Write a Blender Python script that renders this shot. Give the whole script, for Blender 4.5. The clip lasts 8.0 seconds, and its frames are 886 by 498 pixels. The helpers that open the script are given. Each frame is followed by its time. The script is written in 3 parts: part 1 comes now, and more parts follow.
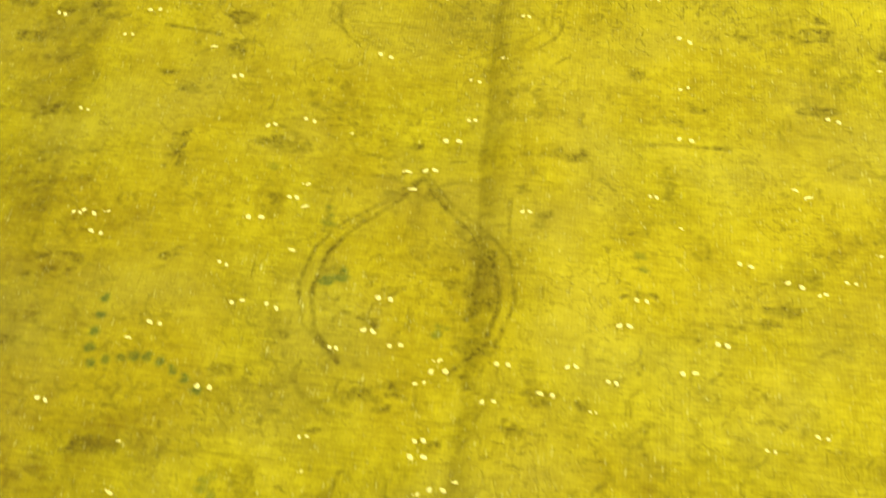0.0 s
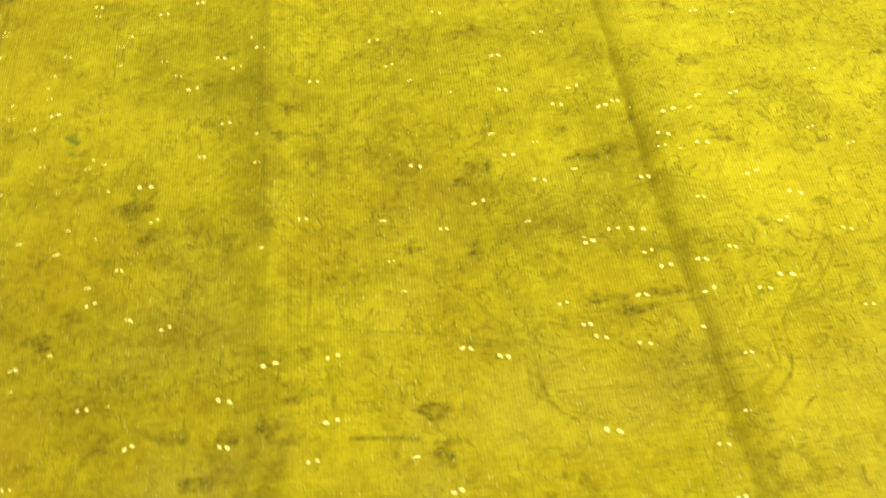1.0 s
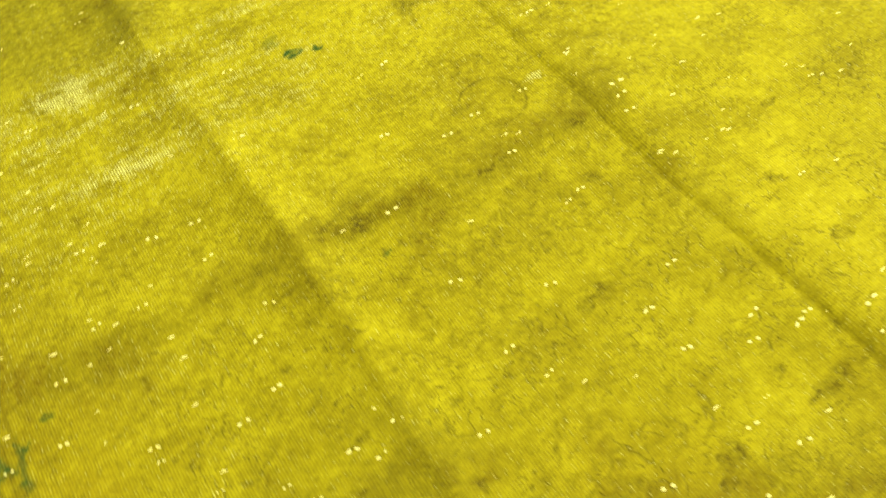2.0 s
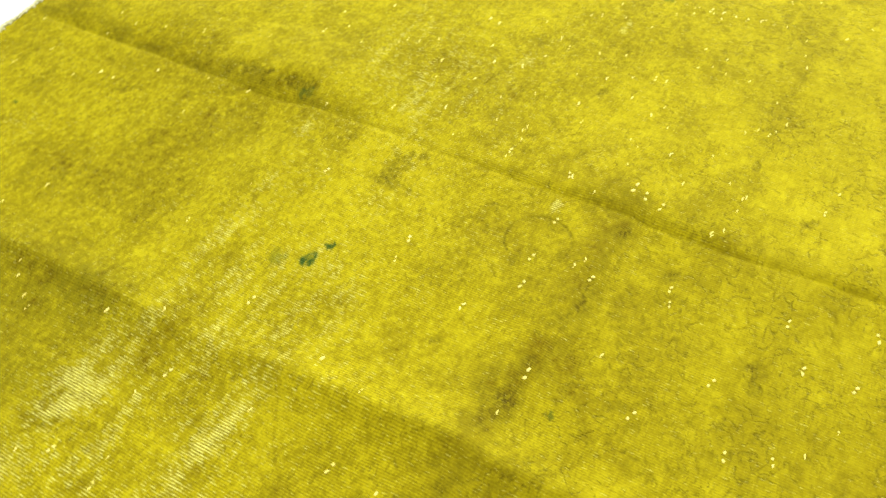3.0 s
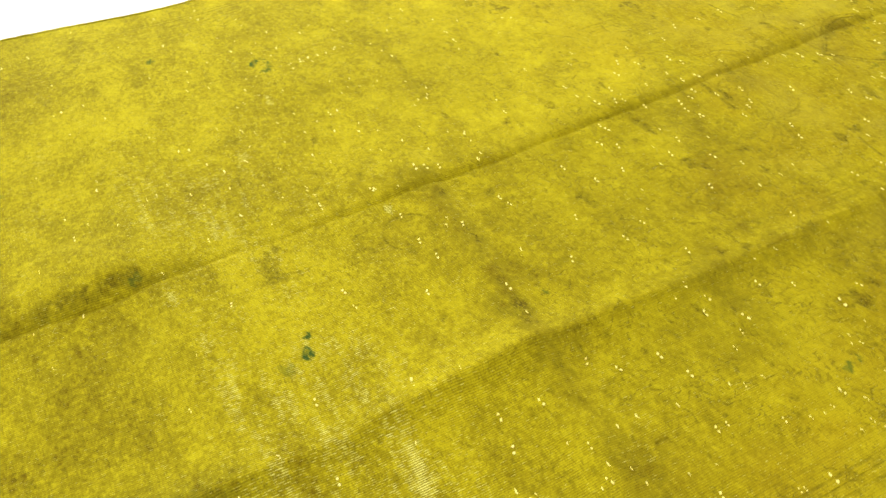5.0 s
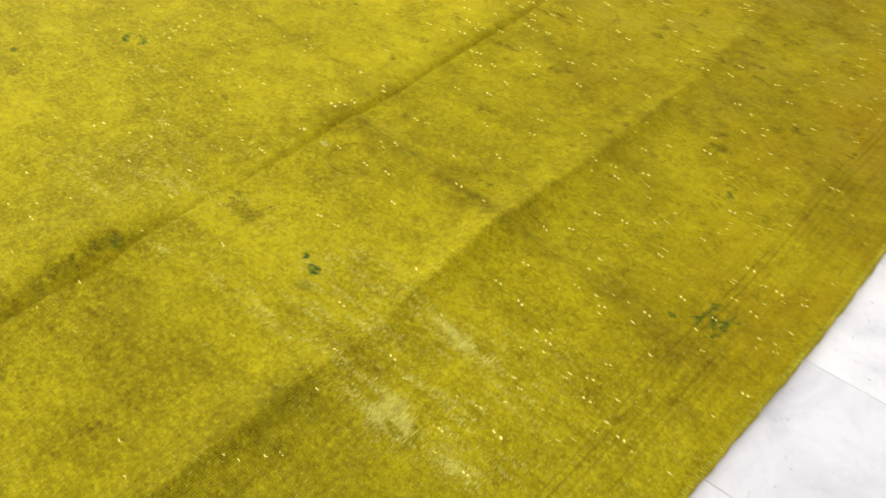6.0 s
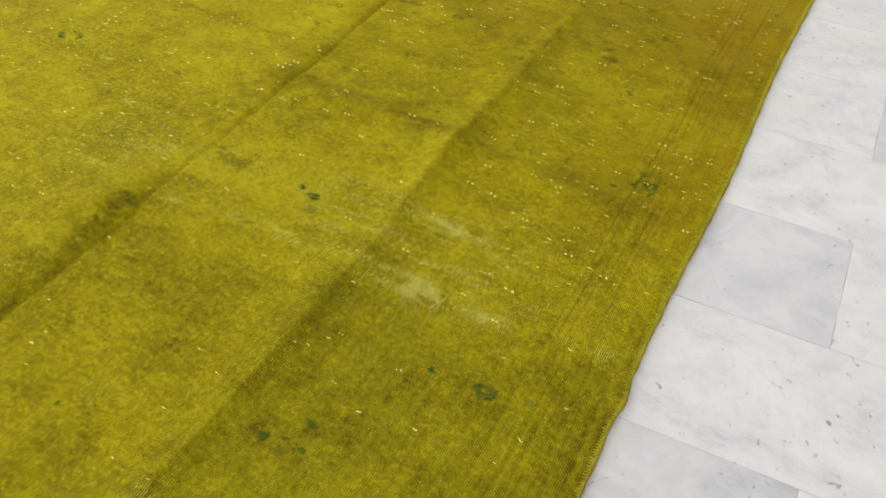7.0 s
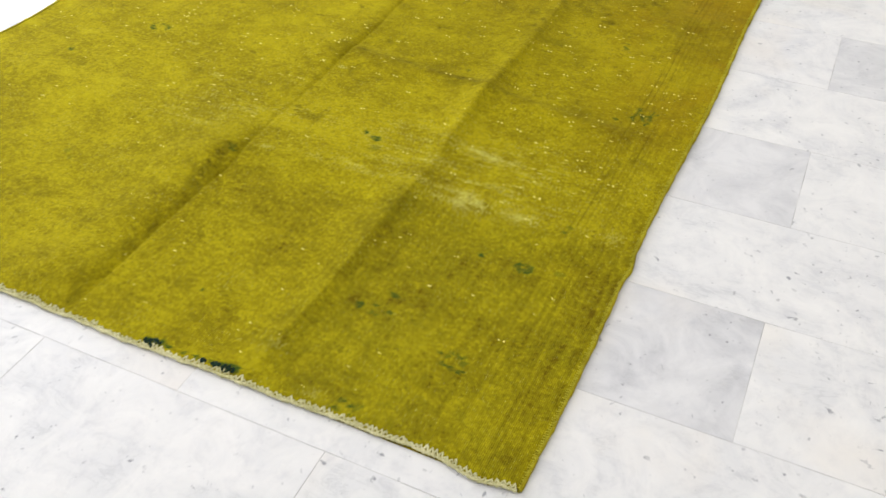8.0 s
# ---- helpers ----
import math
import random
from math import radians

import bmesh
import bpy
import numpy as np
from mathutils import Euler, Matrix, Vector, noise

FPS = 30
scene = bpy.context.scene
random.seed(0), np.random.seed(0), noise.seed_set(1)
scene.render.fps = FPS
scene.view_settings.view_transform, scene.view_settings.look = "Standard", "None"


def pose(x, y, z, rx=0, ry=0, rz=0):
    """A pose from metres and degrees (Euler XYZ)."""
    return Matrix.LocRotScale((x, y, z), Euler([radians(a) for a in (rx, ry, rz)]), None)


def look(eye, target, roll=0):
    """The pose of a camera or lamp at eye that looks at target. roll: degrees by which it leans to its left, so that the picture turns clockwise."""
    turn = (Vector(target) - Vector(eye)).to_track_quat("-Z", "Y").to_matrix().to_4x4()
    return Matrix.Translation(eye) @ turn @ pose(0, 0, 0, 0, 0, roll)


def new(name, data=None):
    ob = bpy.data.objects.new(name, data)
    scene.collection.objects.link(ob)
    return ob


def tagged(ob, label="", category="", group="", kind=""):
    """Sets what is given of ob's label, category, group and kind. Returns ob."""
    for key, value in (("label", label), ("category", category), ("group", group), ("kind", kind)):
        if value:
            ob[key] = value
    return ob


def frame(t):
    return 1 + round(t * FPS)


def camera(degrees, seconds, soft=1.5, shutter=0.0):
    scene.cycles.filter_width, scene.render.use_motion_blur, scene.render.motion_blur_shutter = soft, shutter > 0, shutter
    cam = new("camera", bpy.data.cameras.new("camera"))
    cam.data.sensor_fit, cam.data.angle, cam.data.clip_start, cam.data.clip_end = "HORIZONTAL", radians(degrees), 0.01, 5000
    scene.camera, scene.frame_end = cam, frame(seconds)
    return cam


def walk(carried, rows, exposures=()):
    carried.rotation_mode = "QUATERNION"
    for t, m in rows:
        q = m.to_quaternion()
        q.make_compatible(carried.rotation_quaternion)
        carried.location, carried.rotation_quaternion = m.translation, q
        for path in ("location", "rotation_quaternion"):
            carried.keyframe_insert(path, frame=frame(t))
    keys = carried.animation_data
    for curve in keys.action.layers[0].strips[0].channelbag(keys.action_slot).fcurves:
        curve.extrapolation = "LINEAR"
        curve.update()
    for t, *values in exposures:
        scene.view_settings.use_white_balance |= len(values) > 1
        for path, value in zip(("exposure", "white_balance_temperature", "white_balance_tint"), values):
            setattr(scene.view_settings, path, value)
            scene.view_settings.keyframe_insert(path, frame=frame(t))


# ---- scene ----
cam = camera(53.1, 8.0, shutter=0.2)

PATH = [
    (0, (-1.032, 2.473, 0.742), (-0.829, 1.55, -1.021), -5.6),
    (0.5, (-0.883, 2.313, 0.778), (-0.724, 1.339, -0.961), -6.4),
    (1, (-0.706, 2.158, 0.817), (-0.716, 1.07, -0.861), -5.9),
    (1.5, (-0.545, 1.977, 0.873), (-0.786, 0.886, -0.786), -8.2),
    (2, (-0.414, 1.673, 0.864), (-0.892, 0.655, -0.79), -9.4),
    (2.2, (-0.347, 1.544, 0.881), (-0.974, 0.597, -0.765), -6.8),
    (3.3, (-0.051, 1.142, 0.866), (-1.338, 0.649, -0.583), -2.0),
    (3.5, (-0.037, 1.04, 0.854), (-1.374, 0.682, -0.589), -3.1),
    (4, (0.044, 0.844, 0.898), (-1.342, 0.813, -0.543), -4.9),
    (4.5, (0.186, 0.691, 0.967), (-1.221, 1.034, -0.412), -3.1),
    (4.7, (0.209, 0.64, 0.984), (-1.176, 1.114, -0.378), -2.8),
    (5.8, (0.129, 0.168, 1.017), (-0.891, 1.206, -0.356), 1.8),
    (6, (0.145, 0.075, 1.031), (-0.784, 1.198, -0.339), 3.4),
    (6.5, (0.177, -0.163, 1.065), (-0.552, 1.116, -0.289), 5.9),
    (7, (0.107, -0.33, 1.063), (-0.526, 1.009, -0.282), 3.5),
    (7.5, (0.151, -0.528, 1.145), (-0.451, 0.818, -0.207), 1.4),
    (8, (0.241, -0.743, 1.211), (-0.422, 0.584, -0.13), -0.3),
]
EXPOSURES = [(0, 0.46, 6500, 10), (0.5, 0.44, 6500, 10), (1, 0.52, 6500, 10), (1.5, 0.51, 6500, 7), (2.2, 0.48, 6500, 5), (3.5, 0.39, 6500, 8), (4, 0.34, 6500, 11), (4.7, 0.28, 6500, 13), (6, 0.01, 6500, 14), (6.5, -0.41, 6500, 10), (7, -0.44, 6500, 11), (7.5, -0.35, 6500, 10), (8, -0.24, 6500, 11)]
walk(cam, [(t, look(eye, target, roll)) for t, eye, target, roll in PATH], EXPOSURES)

# ---- world and light ----
FLOOR_Z = -0.007          # the rug's face lies at about z = 0
TURN = 1.3                # degrees by which the tile courses and the room stand to the rug
ROOM = pose(0.278, 0.246, FLOOR_Z, 0, 0, TURN)
X0, X1, Y0, Y1, HEIGHT = -4.8, 2.4, -2.682, 4.768, 2.9

world = bpy.data.worlds.new("world")
scene.world = world
world.use_nodes = True
wn = world.node_tree
sky = wn.nodes.new("ShaderNodeTexSky")
sky.sky_type, sky.sun_disc = "NISHITA", False
sky.sun_elevation, sky.sun_rotation = radians(40), radians(60)
back = wn.nodes["Background"]
back.inputs["Strength"].default_value = 0.12
wn.links.new(sky.outputs["Color"], back.inputs["Color"])


def area_lamp(name, m, width, depth, watts, colour):
    data = bpy.data.lights.new(name, "AREA")
    data.shape, data.size, data.size_y, data.energy, data.color = "RECTANGLE", width, depth, watts, colour
    ob = new(name, data)
    ob.matrix_world = m
    return ob


# daylight that comes in by the wide shop window, and the ceiling's light panels
area_lamp("window_daylight", ROOM @ pose(X0 + 0.14, 1.0, 1.45, 0, -90, 0), 2.2, 5.0, 200, (0.95, 0.97, 1.0))
for lx in (-2.6, 0.6):
    for ly in (-0.6, 2.6):
        area_lamp("ceiling_lamp", ROOM @ pose(lx, ly, HEIGHT - 0.03), 0.6, 1.2, 19, (1.0, 0.965, 0.90))


# ---- materials ----
class Net:
    """Short hand for a node material."""

    def __init__(self, name):
        self.mat = bpy.data.materials.new(name)
        self.mat.use_nodes = True
        self.tree = self.mat.node_tree
        self.bsdf = self.tree.nodes["Principled BSDF"]

    def node(self, kind):
        return self.tree.nodes.new("ShaderNode" + kind)

    def link(self, a, b):
        self.tree.links.new(a, b)

    def put(self, value, socket):
        if isinstance(value, (int, float, tuple)):
            socket.default_value = value
        else:
            self.link(value, socket)

    def coords(self, scale=(1, 1, 1), turn=0.0):
        c = self.node("TexCoord")
        m = self.node("Mapping")
        m.inputs["Scale"].default_value = scale
        m.inputs["Rotation"].default_value = (0, 0, radians(turn))
        self.link(c.outputs["Object"], m.inputs["Vector"])
        return m.outputs["Vector"]

    def noise(self, vector, scale, detail=4.0, rough=0.55, distort=0.0):
        n = self.node("TexNoise")
        n.inputs["Scale"].default_value, n.inputs["Detail"].default_value = scale, detail
        n.inputs["Roughness"].default_value, n.inputs["Distortion"].default_value = rough, distort
        self.link(vector, n.inputs["Vector"])
        return n.outputs["Fac"]

    def span(self, value, a, b, c=0.0, d=1.0):
        n = self.node("MapRange")
        self.link(value, n.inputs["Value"])
        for key, v in zip(("From Min", "From Max", "To Min", "To Max"), (a, b, c, d)):
            n.inputs[key].default_value = v
        return n.outputs["Result"]

    def maths(self, op, a, b=0.0):
        n = self.node("Math")
        n.operation = op
        self.put(a, n.inputs[0]), self.put(b, n.inputs[1])
        return n.outputs[0]

    def mix(self, fac, a, b, blend="MIX"):
        n = self.node("Mix")
        n.data_type, n.blend_type = "RGBA", blend
        self.put(fac, n.inputs[0]), self.put(a, n.inputs[6]), self.put(b, n.inputs[7])
        return n.outputs[2]

    def bump(self, height, strength, distance):
        n = self.node("Bump")
        n.inputs["Strength"].default_value, n.inputs["Distance"].default_value = strength, distance
        self.link(height, n.inputs["Height"])
        self.link(n.outputs["Normal"], self.bsdf.inputs["Normal"])


def rug_material():
    """Overdyed wool pile: yellow dye over a worn pattern. The mesh carries tones: red old pattern and painted crease
    shade, green ink left, blue bare foundation, alpha dye and painted light and shade.
    """
    s = Net("overdyed_wool")
    at = s.node("Attribute")
    at.attribute_name = "tones"
    rgb = s.node("SeparateColor")
    s.link(at.outputs["Color"], rgb.inputs["Color"])
    old_and_shade, ink, bare, dye_and_shade = rgb.outputs[0], rgb.outputs[1], rgb.outputs[2], at.outputs["Alpha"]
    v = s.coords()
    long = s.coords((0.6, 1, 1))
    fine = s.noise(v, 420, 3, 0.6)
    tuft = s.noise(long, 130, 4, 0.6, 0.4)
    mottle = s.noise(v, 28, 5, 0.6, 0.5)
    along = s.node("SeparateXYZ")
    s.link(v, along.inputs[0])
    crisp = s.span(along.outputs[1], 0.75, 1.3, 1.5, 0.62)
    patch = s.maths("ADD", s.span(mottle, 0.3, 0.7, -0.13, 0.13), s.span(s.noise(s.coords((0.75, 1, 1)), 75, 4, 0.62, 0.6), 0.32, 0.68, -0.08, 0.08))
    grains = s.maths("ADD", s.span(fine, 0.3, 0.7, -0.07, 0.07), s.span(tuft, 0.3, 0.7, -0.12, 0.12))
    tone = s.maths("ADD", s.maths("ADD", dye_and_shade, patch), s.maths("MULTIPLY", crisp, grains))
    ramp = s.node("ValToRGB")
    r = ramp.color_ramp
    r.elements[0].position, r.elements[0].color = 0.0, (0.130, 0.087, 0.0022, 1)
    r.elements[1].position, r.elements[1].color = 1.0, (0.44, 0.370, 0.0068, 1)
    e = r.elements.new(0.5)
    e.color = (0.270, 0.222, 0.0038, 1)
    dash = s.noise(s.coords((1, 0.40, 1)), 300, 3, 0.6, 0.3)
    chip = s.noise(v, 210, 3, 0.6, 0.6)
    broken = s.maths("MULTIPLY", old_and_shade, s.maths("MULTIPLY", s.span(tuft, 0.36, 0.56, 0.45, 1.0), s.span(chip, 0.38, 0.56, 0.38, 1.0)))
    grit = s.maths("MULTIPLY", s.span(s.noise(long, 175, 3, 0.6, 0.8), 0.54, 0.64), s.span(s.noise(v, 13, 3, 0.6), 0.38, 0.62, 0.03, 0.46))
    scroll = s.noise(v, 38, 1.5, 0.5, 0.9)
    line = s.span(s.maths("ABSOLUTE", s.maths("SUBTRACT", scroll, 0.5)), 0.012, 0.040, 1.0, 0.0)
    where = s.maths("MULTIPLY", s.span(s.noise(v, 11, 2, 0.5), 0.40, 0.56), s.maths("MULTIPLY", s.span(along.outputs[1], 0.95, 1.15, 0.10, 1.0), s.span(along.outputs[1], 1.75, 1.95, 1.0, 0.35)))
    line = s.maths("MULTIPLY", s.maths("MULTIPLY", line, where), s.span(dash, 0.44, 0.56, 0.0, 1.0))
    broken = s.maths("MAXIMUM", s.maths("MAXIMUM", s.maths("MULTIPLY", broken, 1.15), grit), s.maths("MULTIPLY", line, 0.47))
    grain = s.noise(s.coords((1, 0.42, 1)), 330, 4, 0.7, 0.3)
    tone = s.maths("ADD", tone, s.maths("MULTIPLY", crisp, s.span(grain, 0.3, 0.7, -0.12, 0.12)))
    tone = s.maths("ADD", tone, s.span(s.noise(v, 52, 4, 0.6, 0.6), 0.32, 0.68, -0.08, 0.08))
    pick = s.maths("MULTIPLY", s.span(s.noise(s.coords((1, 0.30, 1)), 290, 3, 0.65, 0.4), 0.55, 0.64), s.span(s.noise(v, 21, 3, 0.6), 0.42, 0.64, 0.04, 0.34))
    worn = s.span(along.outputs[1], 0.85, 1.15)
    broken = s.maths("MAXIMUM", broken, s.maths("MULTIPLY", pick, s.span(worn, 0, 1, 0.5, 0.9)))
    weft = s.noise(s.coords((0.07, 1, 1)), 330, 3, 0.6)
    tone = s.maths("ADD", tone, s.maths("MULTIPLY", s.span(weft, 0.32, 0.68, -0.11, 0.11), s.span(along.outputs[1], 1.65, 2.0, 0.15, 1.0)))
    fuzz = s.maths("MULTIPLY", s.span(s.noise(v, 110, 4, 0.65, 0.5), 0.50, 0.66), s.maths("MULTIPLY", crisp, 0.20))
    tone = s.maths("ADD", tone, fuzz)
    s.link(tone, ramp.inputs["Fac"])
    rust = s.node("Attribute")
    rust.attribute_name = "rust"
    col = s.mix(s.maths("MULTIPLY", rust.outputs["Fac"], 0.5), ramp.outputs["Color"], (0.33, 0.205, 0.004, 1))
    pale = s.maths("MULTIPLY", s.span(s.noise(v, 8, 3, 0.55), 0.44, 0.66, 0.0, 0.26), s.span(along.outputs[1], 1.5, 1.9, 0.1, 1.0))
    col = s.mix(pale, col, (0.31, 0.265, 0.030, 1))
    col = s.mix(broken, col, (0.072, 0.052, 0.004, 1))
    thread = s.node("TexWave")
    thread.wave_type, thread.bands_direction = "BANDS", "X"
    thread.inputs["Scale"].default_value = 2 * math.pi / 20 / 0.0034
    thread.inputs["Distortion"].default_value, thread.inputs["Detail"].default_value = 1.7, 2.0
    thread.inputs["Detail Scale"].default_value = 1.0
    s.link(v, thread.inputs["Vector"])
    ridge = s.span(thread.outputs["Fac"], 0.35, 0.75)
    lay = s.maths("MULTIPLY", s.span(s.maths("ADD", dash, s.maths("MULTIPLY", bare, 0.36)), 0.60, 0.90), s.maths("ADD", 0.10, s.maths("MULTIPLY", ridge, 0.90)))
    col = s.mix(lay, col, (0.60, 0.56, 0.13, 1))
    col = s.mix(s.maths("MULTIPLY", ink, s.span(tuft, 0.32, 0.56, 0.35, 0.95)), col, (0.018, 0.064, 0.011, 1))
    cross = s.node("TexWave")
    cross.wave_type, cross.bands_direction = "BANDS", "Y"
    cross.inputs["Scale"].default_value = 2 * math.pi / 20 / 0.0044
    cross.inputs["Distortion"].default_value, cross.inputs["Detail"].default_value, cross.inputs["Detail Scale"].default_value = 2.2, 2.0, 1.5
    s.link(v, cross.inputs["Vector"])
    show = s.maths("MULTIPLY", s.span(s.noise(v, 9, 3, 0.6), 0.34, 0.58, 0.45, 1.0), s.maths("MULTIPLY", s.span(along.outputs[1], 0.9, 1.35, 1.1, 0.55), s.span(along.outputs[1], 1.7, 1.95, 1.0, 0.45)))
    show = s.maths("MULTIPLY", show, s.span(dash, 0.36, 0.60, 0.35, 1.1))
    weave = s.maths("ADD", s.maths("MULTIPLY", s.span(thread.outputs["Fac"], 0.15, 0.85), 0.75), s.maths("MULTIPLY", cross.outputs["Fac"], 0.25))
    rib = s.mix(show, (1, 1, 1, 1), s.mix(weave, (0.69, 0.68, 0.63, 1), (1.16, 1.17, 1.18, 1)))
    col = s.mix(1.0, col, rib, "MULTIPLY")
    s.link(col, s.bsdf.inputs["Base Color"])
    s.bsdf.inputs["Roughness"].default_value = 0.85
    s.bsdf.inputs["Specular IOR Level"].default_value = 0.04
    s.bsdf.inputs["Sheen Weight"].default_value = 0.07
    s.bsdf.inputs["Sheen Roughness"].default_value = 0.5
    s.bsdf.inputs["Sheen Tint"].default_value = (1.0, 0.90, 0.08, 1)
    h = s.maths("ADD", s.maths("MULTIPLY", thread.outputs["Fac"], s.maths("ADD", 0.09, s.maths("MULTIPLY", bare, 0.4))), s.maths("MULTIPLY", tuft, 0.9))
    h = s.maths("ADD", h, s.maths("MULTIPLY", grain, 0.7))
    h = s.maths("SUBTRACT", h, s.maths("MULTIPLY", s.maths("MAXIMUM", old_and_shade, line), 1.6))
    s.bump(h, 0.6, 0.0016)
    return s.mat


def yarn_material(name, dark, light, scale=260.0, rough=0.9):
    s = Net(name)
    n = s.noise(s.coords(), scale, 4, 0.6)
    big = s.noise(s.coords(), 14, 3, 0.6)
    f = s.maths("ADD", s.span(n, 0.3, 0.7, 0, 0.7), s.span(big, 0.3, 0.7, -0.2, 0.4))
    s.link(s.mix(f, (*dark, 1), (*light, 1)), s.bsdf.inputs["Base Color"])
    s.bsdf.inputs["Roughness"].default_value = rough
    s.bsdf.inputs["Specular IOR Level"].default_value = 0.15
    s.bump(n, 0.5, 0.0008)
    return s.mat


def marble_material(name, light, dark, veins):
    """Polished white marble: clouds, soft grey veins, dark specks, some warm stains; every slab differs."""
    s = Net(name)
    info = s.node("ObjectInfo")
    c = s.node("TexCoord")
    shift = s.node("VectorMath")
    shift.operation = "MULTIPLY_ADD"
    rnd = s.node("CombineXYZ")
    for i, k in enumerate((37.0, 91.0, 13.0)):
        s.link(s.maths("MULTIPLY", info.outputs["Random"], k), rnd.inputs[i])
    s.link(c.outputs["Object"], shift.inputs[0])
    shift.inputs[1].default_value = (1, 1, 1)
    s.link(rnd.outputs[0], shift.inputs[2])
    v = shift.outputs[0]
    cloud = s.noise(v, 7.5, 7, 0.66, 0.8)
    m = s.node("Mapping")
    m.inputs["Rotation"].default_value, m.inputs["Scale"].default_value = (0, 0, 0.5), (1.0, 3.2, 1.0)
    s.link(v, m.inputs["Vector"])
    vein = s.noise(m.outputs[0], 6.5, 7, 0.66, 1.6)
    line = s.span(s.maths("ABSOLUTE", s.maths("SUBTRACT", vein, 0.5)), 0.0, 0.035, 1.0, 0.0)
    line = s.maths("MULTIPLY", line, s.span(cloud, 0.5, 0.66, 0.0, veins))
    col = s.mix(s.span(cloud, 0.36, 0.68), (*light, 1), (*dark, 1))
    col = s.mix(line, col, (0.36, 0.37, 0.39, 1))
    blotch = s.noise(v, 24, 6, 0.7, 0.5)
    col = s.mix(s.maths("MULTIPLY", s.span(blotch, 0.50, 0.70), s.span(cloud, 0.35, 0.6, 0.15, 0.5)), col, (0.54, 0.545, 0.58, 1))
    warm = s.noise(v, 3.1, 3, 0.5)
    col = s.mix(s.span(warm, 0.56, 0.72, 0, 0.55), col, (0.76, 0.715, 0.66, 1))
    speck = s.noise(v, 62, 2, 0.5, 0.3)
    col = s.mix(s.maths("MULTIPLY", s.span(speck, 0.675, 0.74), s.span(cloud, 0.42, 0.55, 0.10, 0.75)), col, (0.20, 0.21, 0.24, 1))
    # each slab a little lighter or darker
    col = s.mix(1.0, col, s.mix(info.outputs["Random"], (0.975, 0.975, 0.98, 1), (1.0, 1.0, 0.995, 1)), "MULTIPLY")
    s.link(col, s.bsdf.inputs["Base Color"])
    s.link(s.span(cloud, 0.3, 0.7, 0.36, 0.52), s.bsdf.inputs["Roughness"])
    s.bsdf.inputs["Specular IOR Level"].default_value = 0.25
    s.bump(s.noise(v, 90, 3, 0.5), 0.06, 0.001)
    return s.mat


def grout_material():
    """Pale joint filler, grey with dirt along some stretches."""
    s = Net("pale_grout")
    dirt = s.noise(s.coords(), 6.0, 4, 0.65)
    s.link(s.mix(s.span(dirt, 0.40, 0.62), (0.70, 0.70, 0.70, 1), (0.27, 0.265, 0.26, 1)), s.bsdf.inputs["Base Color"])
    s.bsdf.inputs["Roughness"].default_value = 0.9
    s.bump(s.noise(s.coords(), 240, 3, 0.6), 0.3, 0.0008)
    return s.mat


def plaster_material(name, colour):
    s = Net(name)
    v = s.coords()
    a, b = s.noise(v, 1.3, 4, 0.6), s.noise(v, 90, 3, 0.6)
    s.link(s.mix(s.span(a, 0.3, 0.7), tuple(c * 0.93 for c in colour) + (1,), (*colour, 1)), s.bsdf.inputs["Base Color"])
    s.bsdf.inputs["Roughness"].default_value = 0.8
    s.bump(b, 0.2, 0.002)
    return s.mat


RUG = rug_material()
CREAM = yarn_material("cream_cotton", (0.40, 0.38, 0.16), (0.74, 0.70, 0.44), 400)
KNOT = yarn_material("bare_knot_cotton", (0.72, 0.60, 0.08), (0.94, 0.84, 0.26), 500)
EDGE_YARN = yarn_material("overcast_yellow_wool", (0.20, 0.155, 0.004), (0.50, 0.44, 0.018), 300)
WRAP_YARN = yarn_material("bright_yellow_wool", (0.30, 0.26, 0.008), (0.62, 0.56, 0.05), 300)
DARK_WOOL = yarn_material("dark_green_wool", (0.006, 0.016, 0.010), (0.018, 0.045, 0.024), 300)
MARBLE = marble_material("white_marble", (0.79, 0.785, 0.785), (0.675, 0.68, 0.70), 0.30)
MARBLE_GREY = marble_material("grey_marble", (0.72, 0.72, 0.735), (0.55, 0.555, 0.58), 0.35)
GROUT = grout_material()
PLASTER = plaster_material("white_plaster", (0.80, 0.79, 0.77))


# ---- building helpers ----
def part(name, bm, material, parent, label=""):
    """Links a bmesh as one mesh object under a thing or a part."""
    me = bpy.data.meshes.new(name)
    bm.to_mesh(me)
    bm.free()
    me.materials.append(material)
    ob = new(name, me)
    ob.parent = parent
    return tagged(ob, label)


def raw_mesh(name, verts, faces, material, smooth=True):
    me = bpy.data.meshes.new(name)
    verts, faces = np.asarray(verts, dtype=np.float32), np.asarray(faces, dtype=np.int32)
    me.vertices.add(len(verts))
    me.vertices.foreach_set("co", verts.ravel())
    me.loops.add(faces.size)
    me.loops.foreach_set("vertex_index", faces.ravel())
    me.polygons.add(len(faces))
    me.polygons.foreach_set("loop_start", np.arange(0, faces.size, faces.shape[1], dtype=np.int32))
    me.update(calc_edges=True)
    me.polygons.foreach_set("use_smooth", np.full(len(faces), smooth))
    me.materials.append(material)
    return me


def box(bm, x0, x1, y0, y1, z0, z1):
    m = Matrix.Translation(((x0 + x1) / 2, (y0 + y1) / 2, (z0 + z1) / 2)) @ Matrix.Diagonal((x1 - x0, y1 - y0, z1 - z0, 1))
    return bmesh.ops.create_cube(bm, size=1, matrix=m)["verts"]


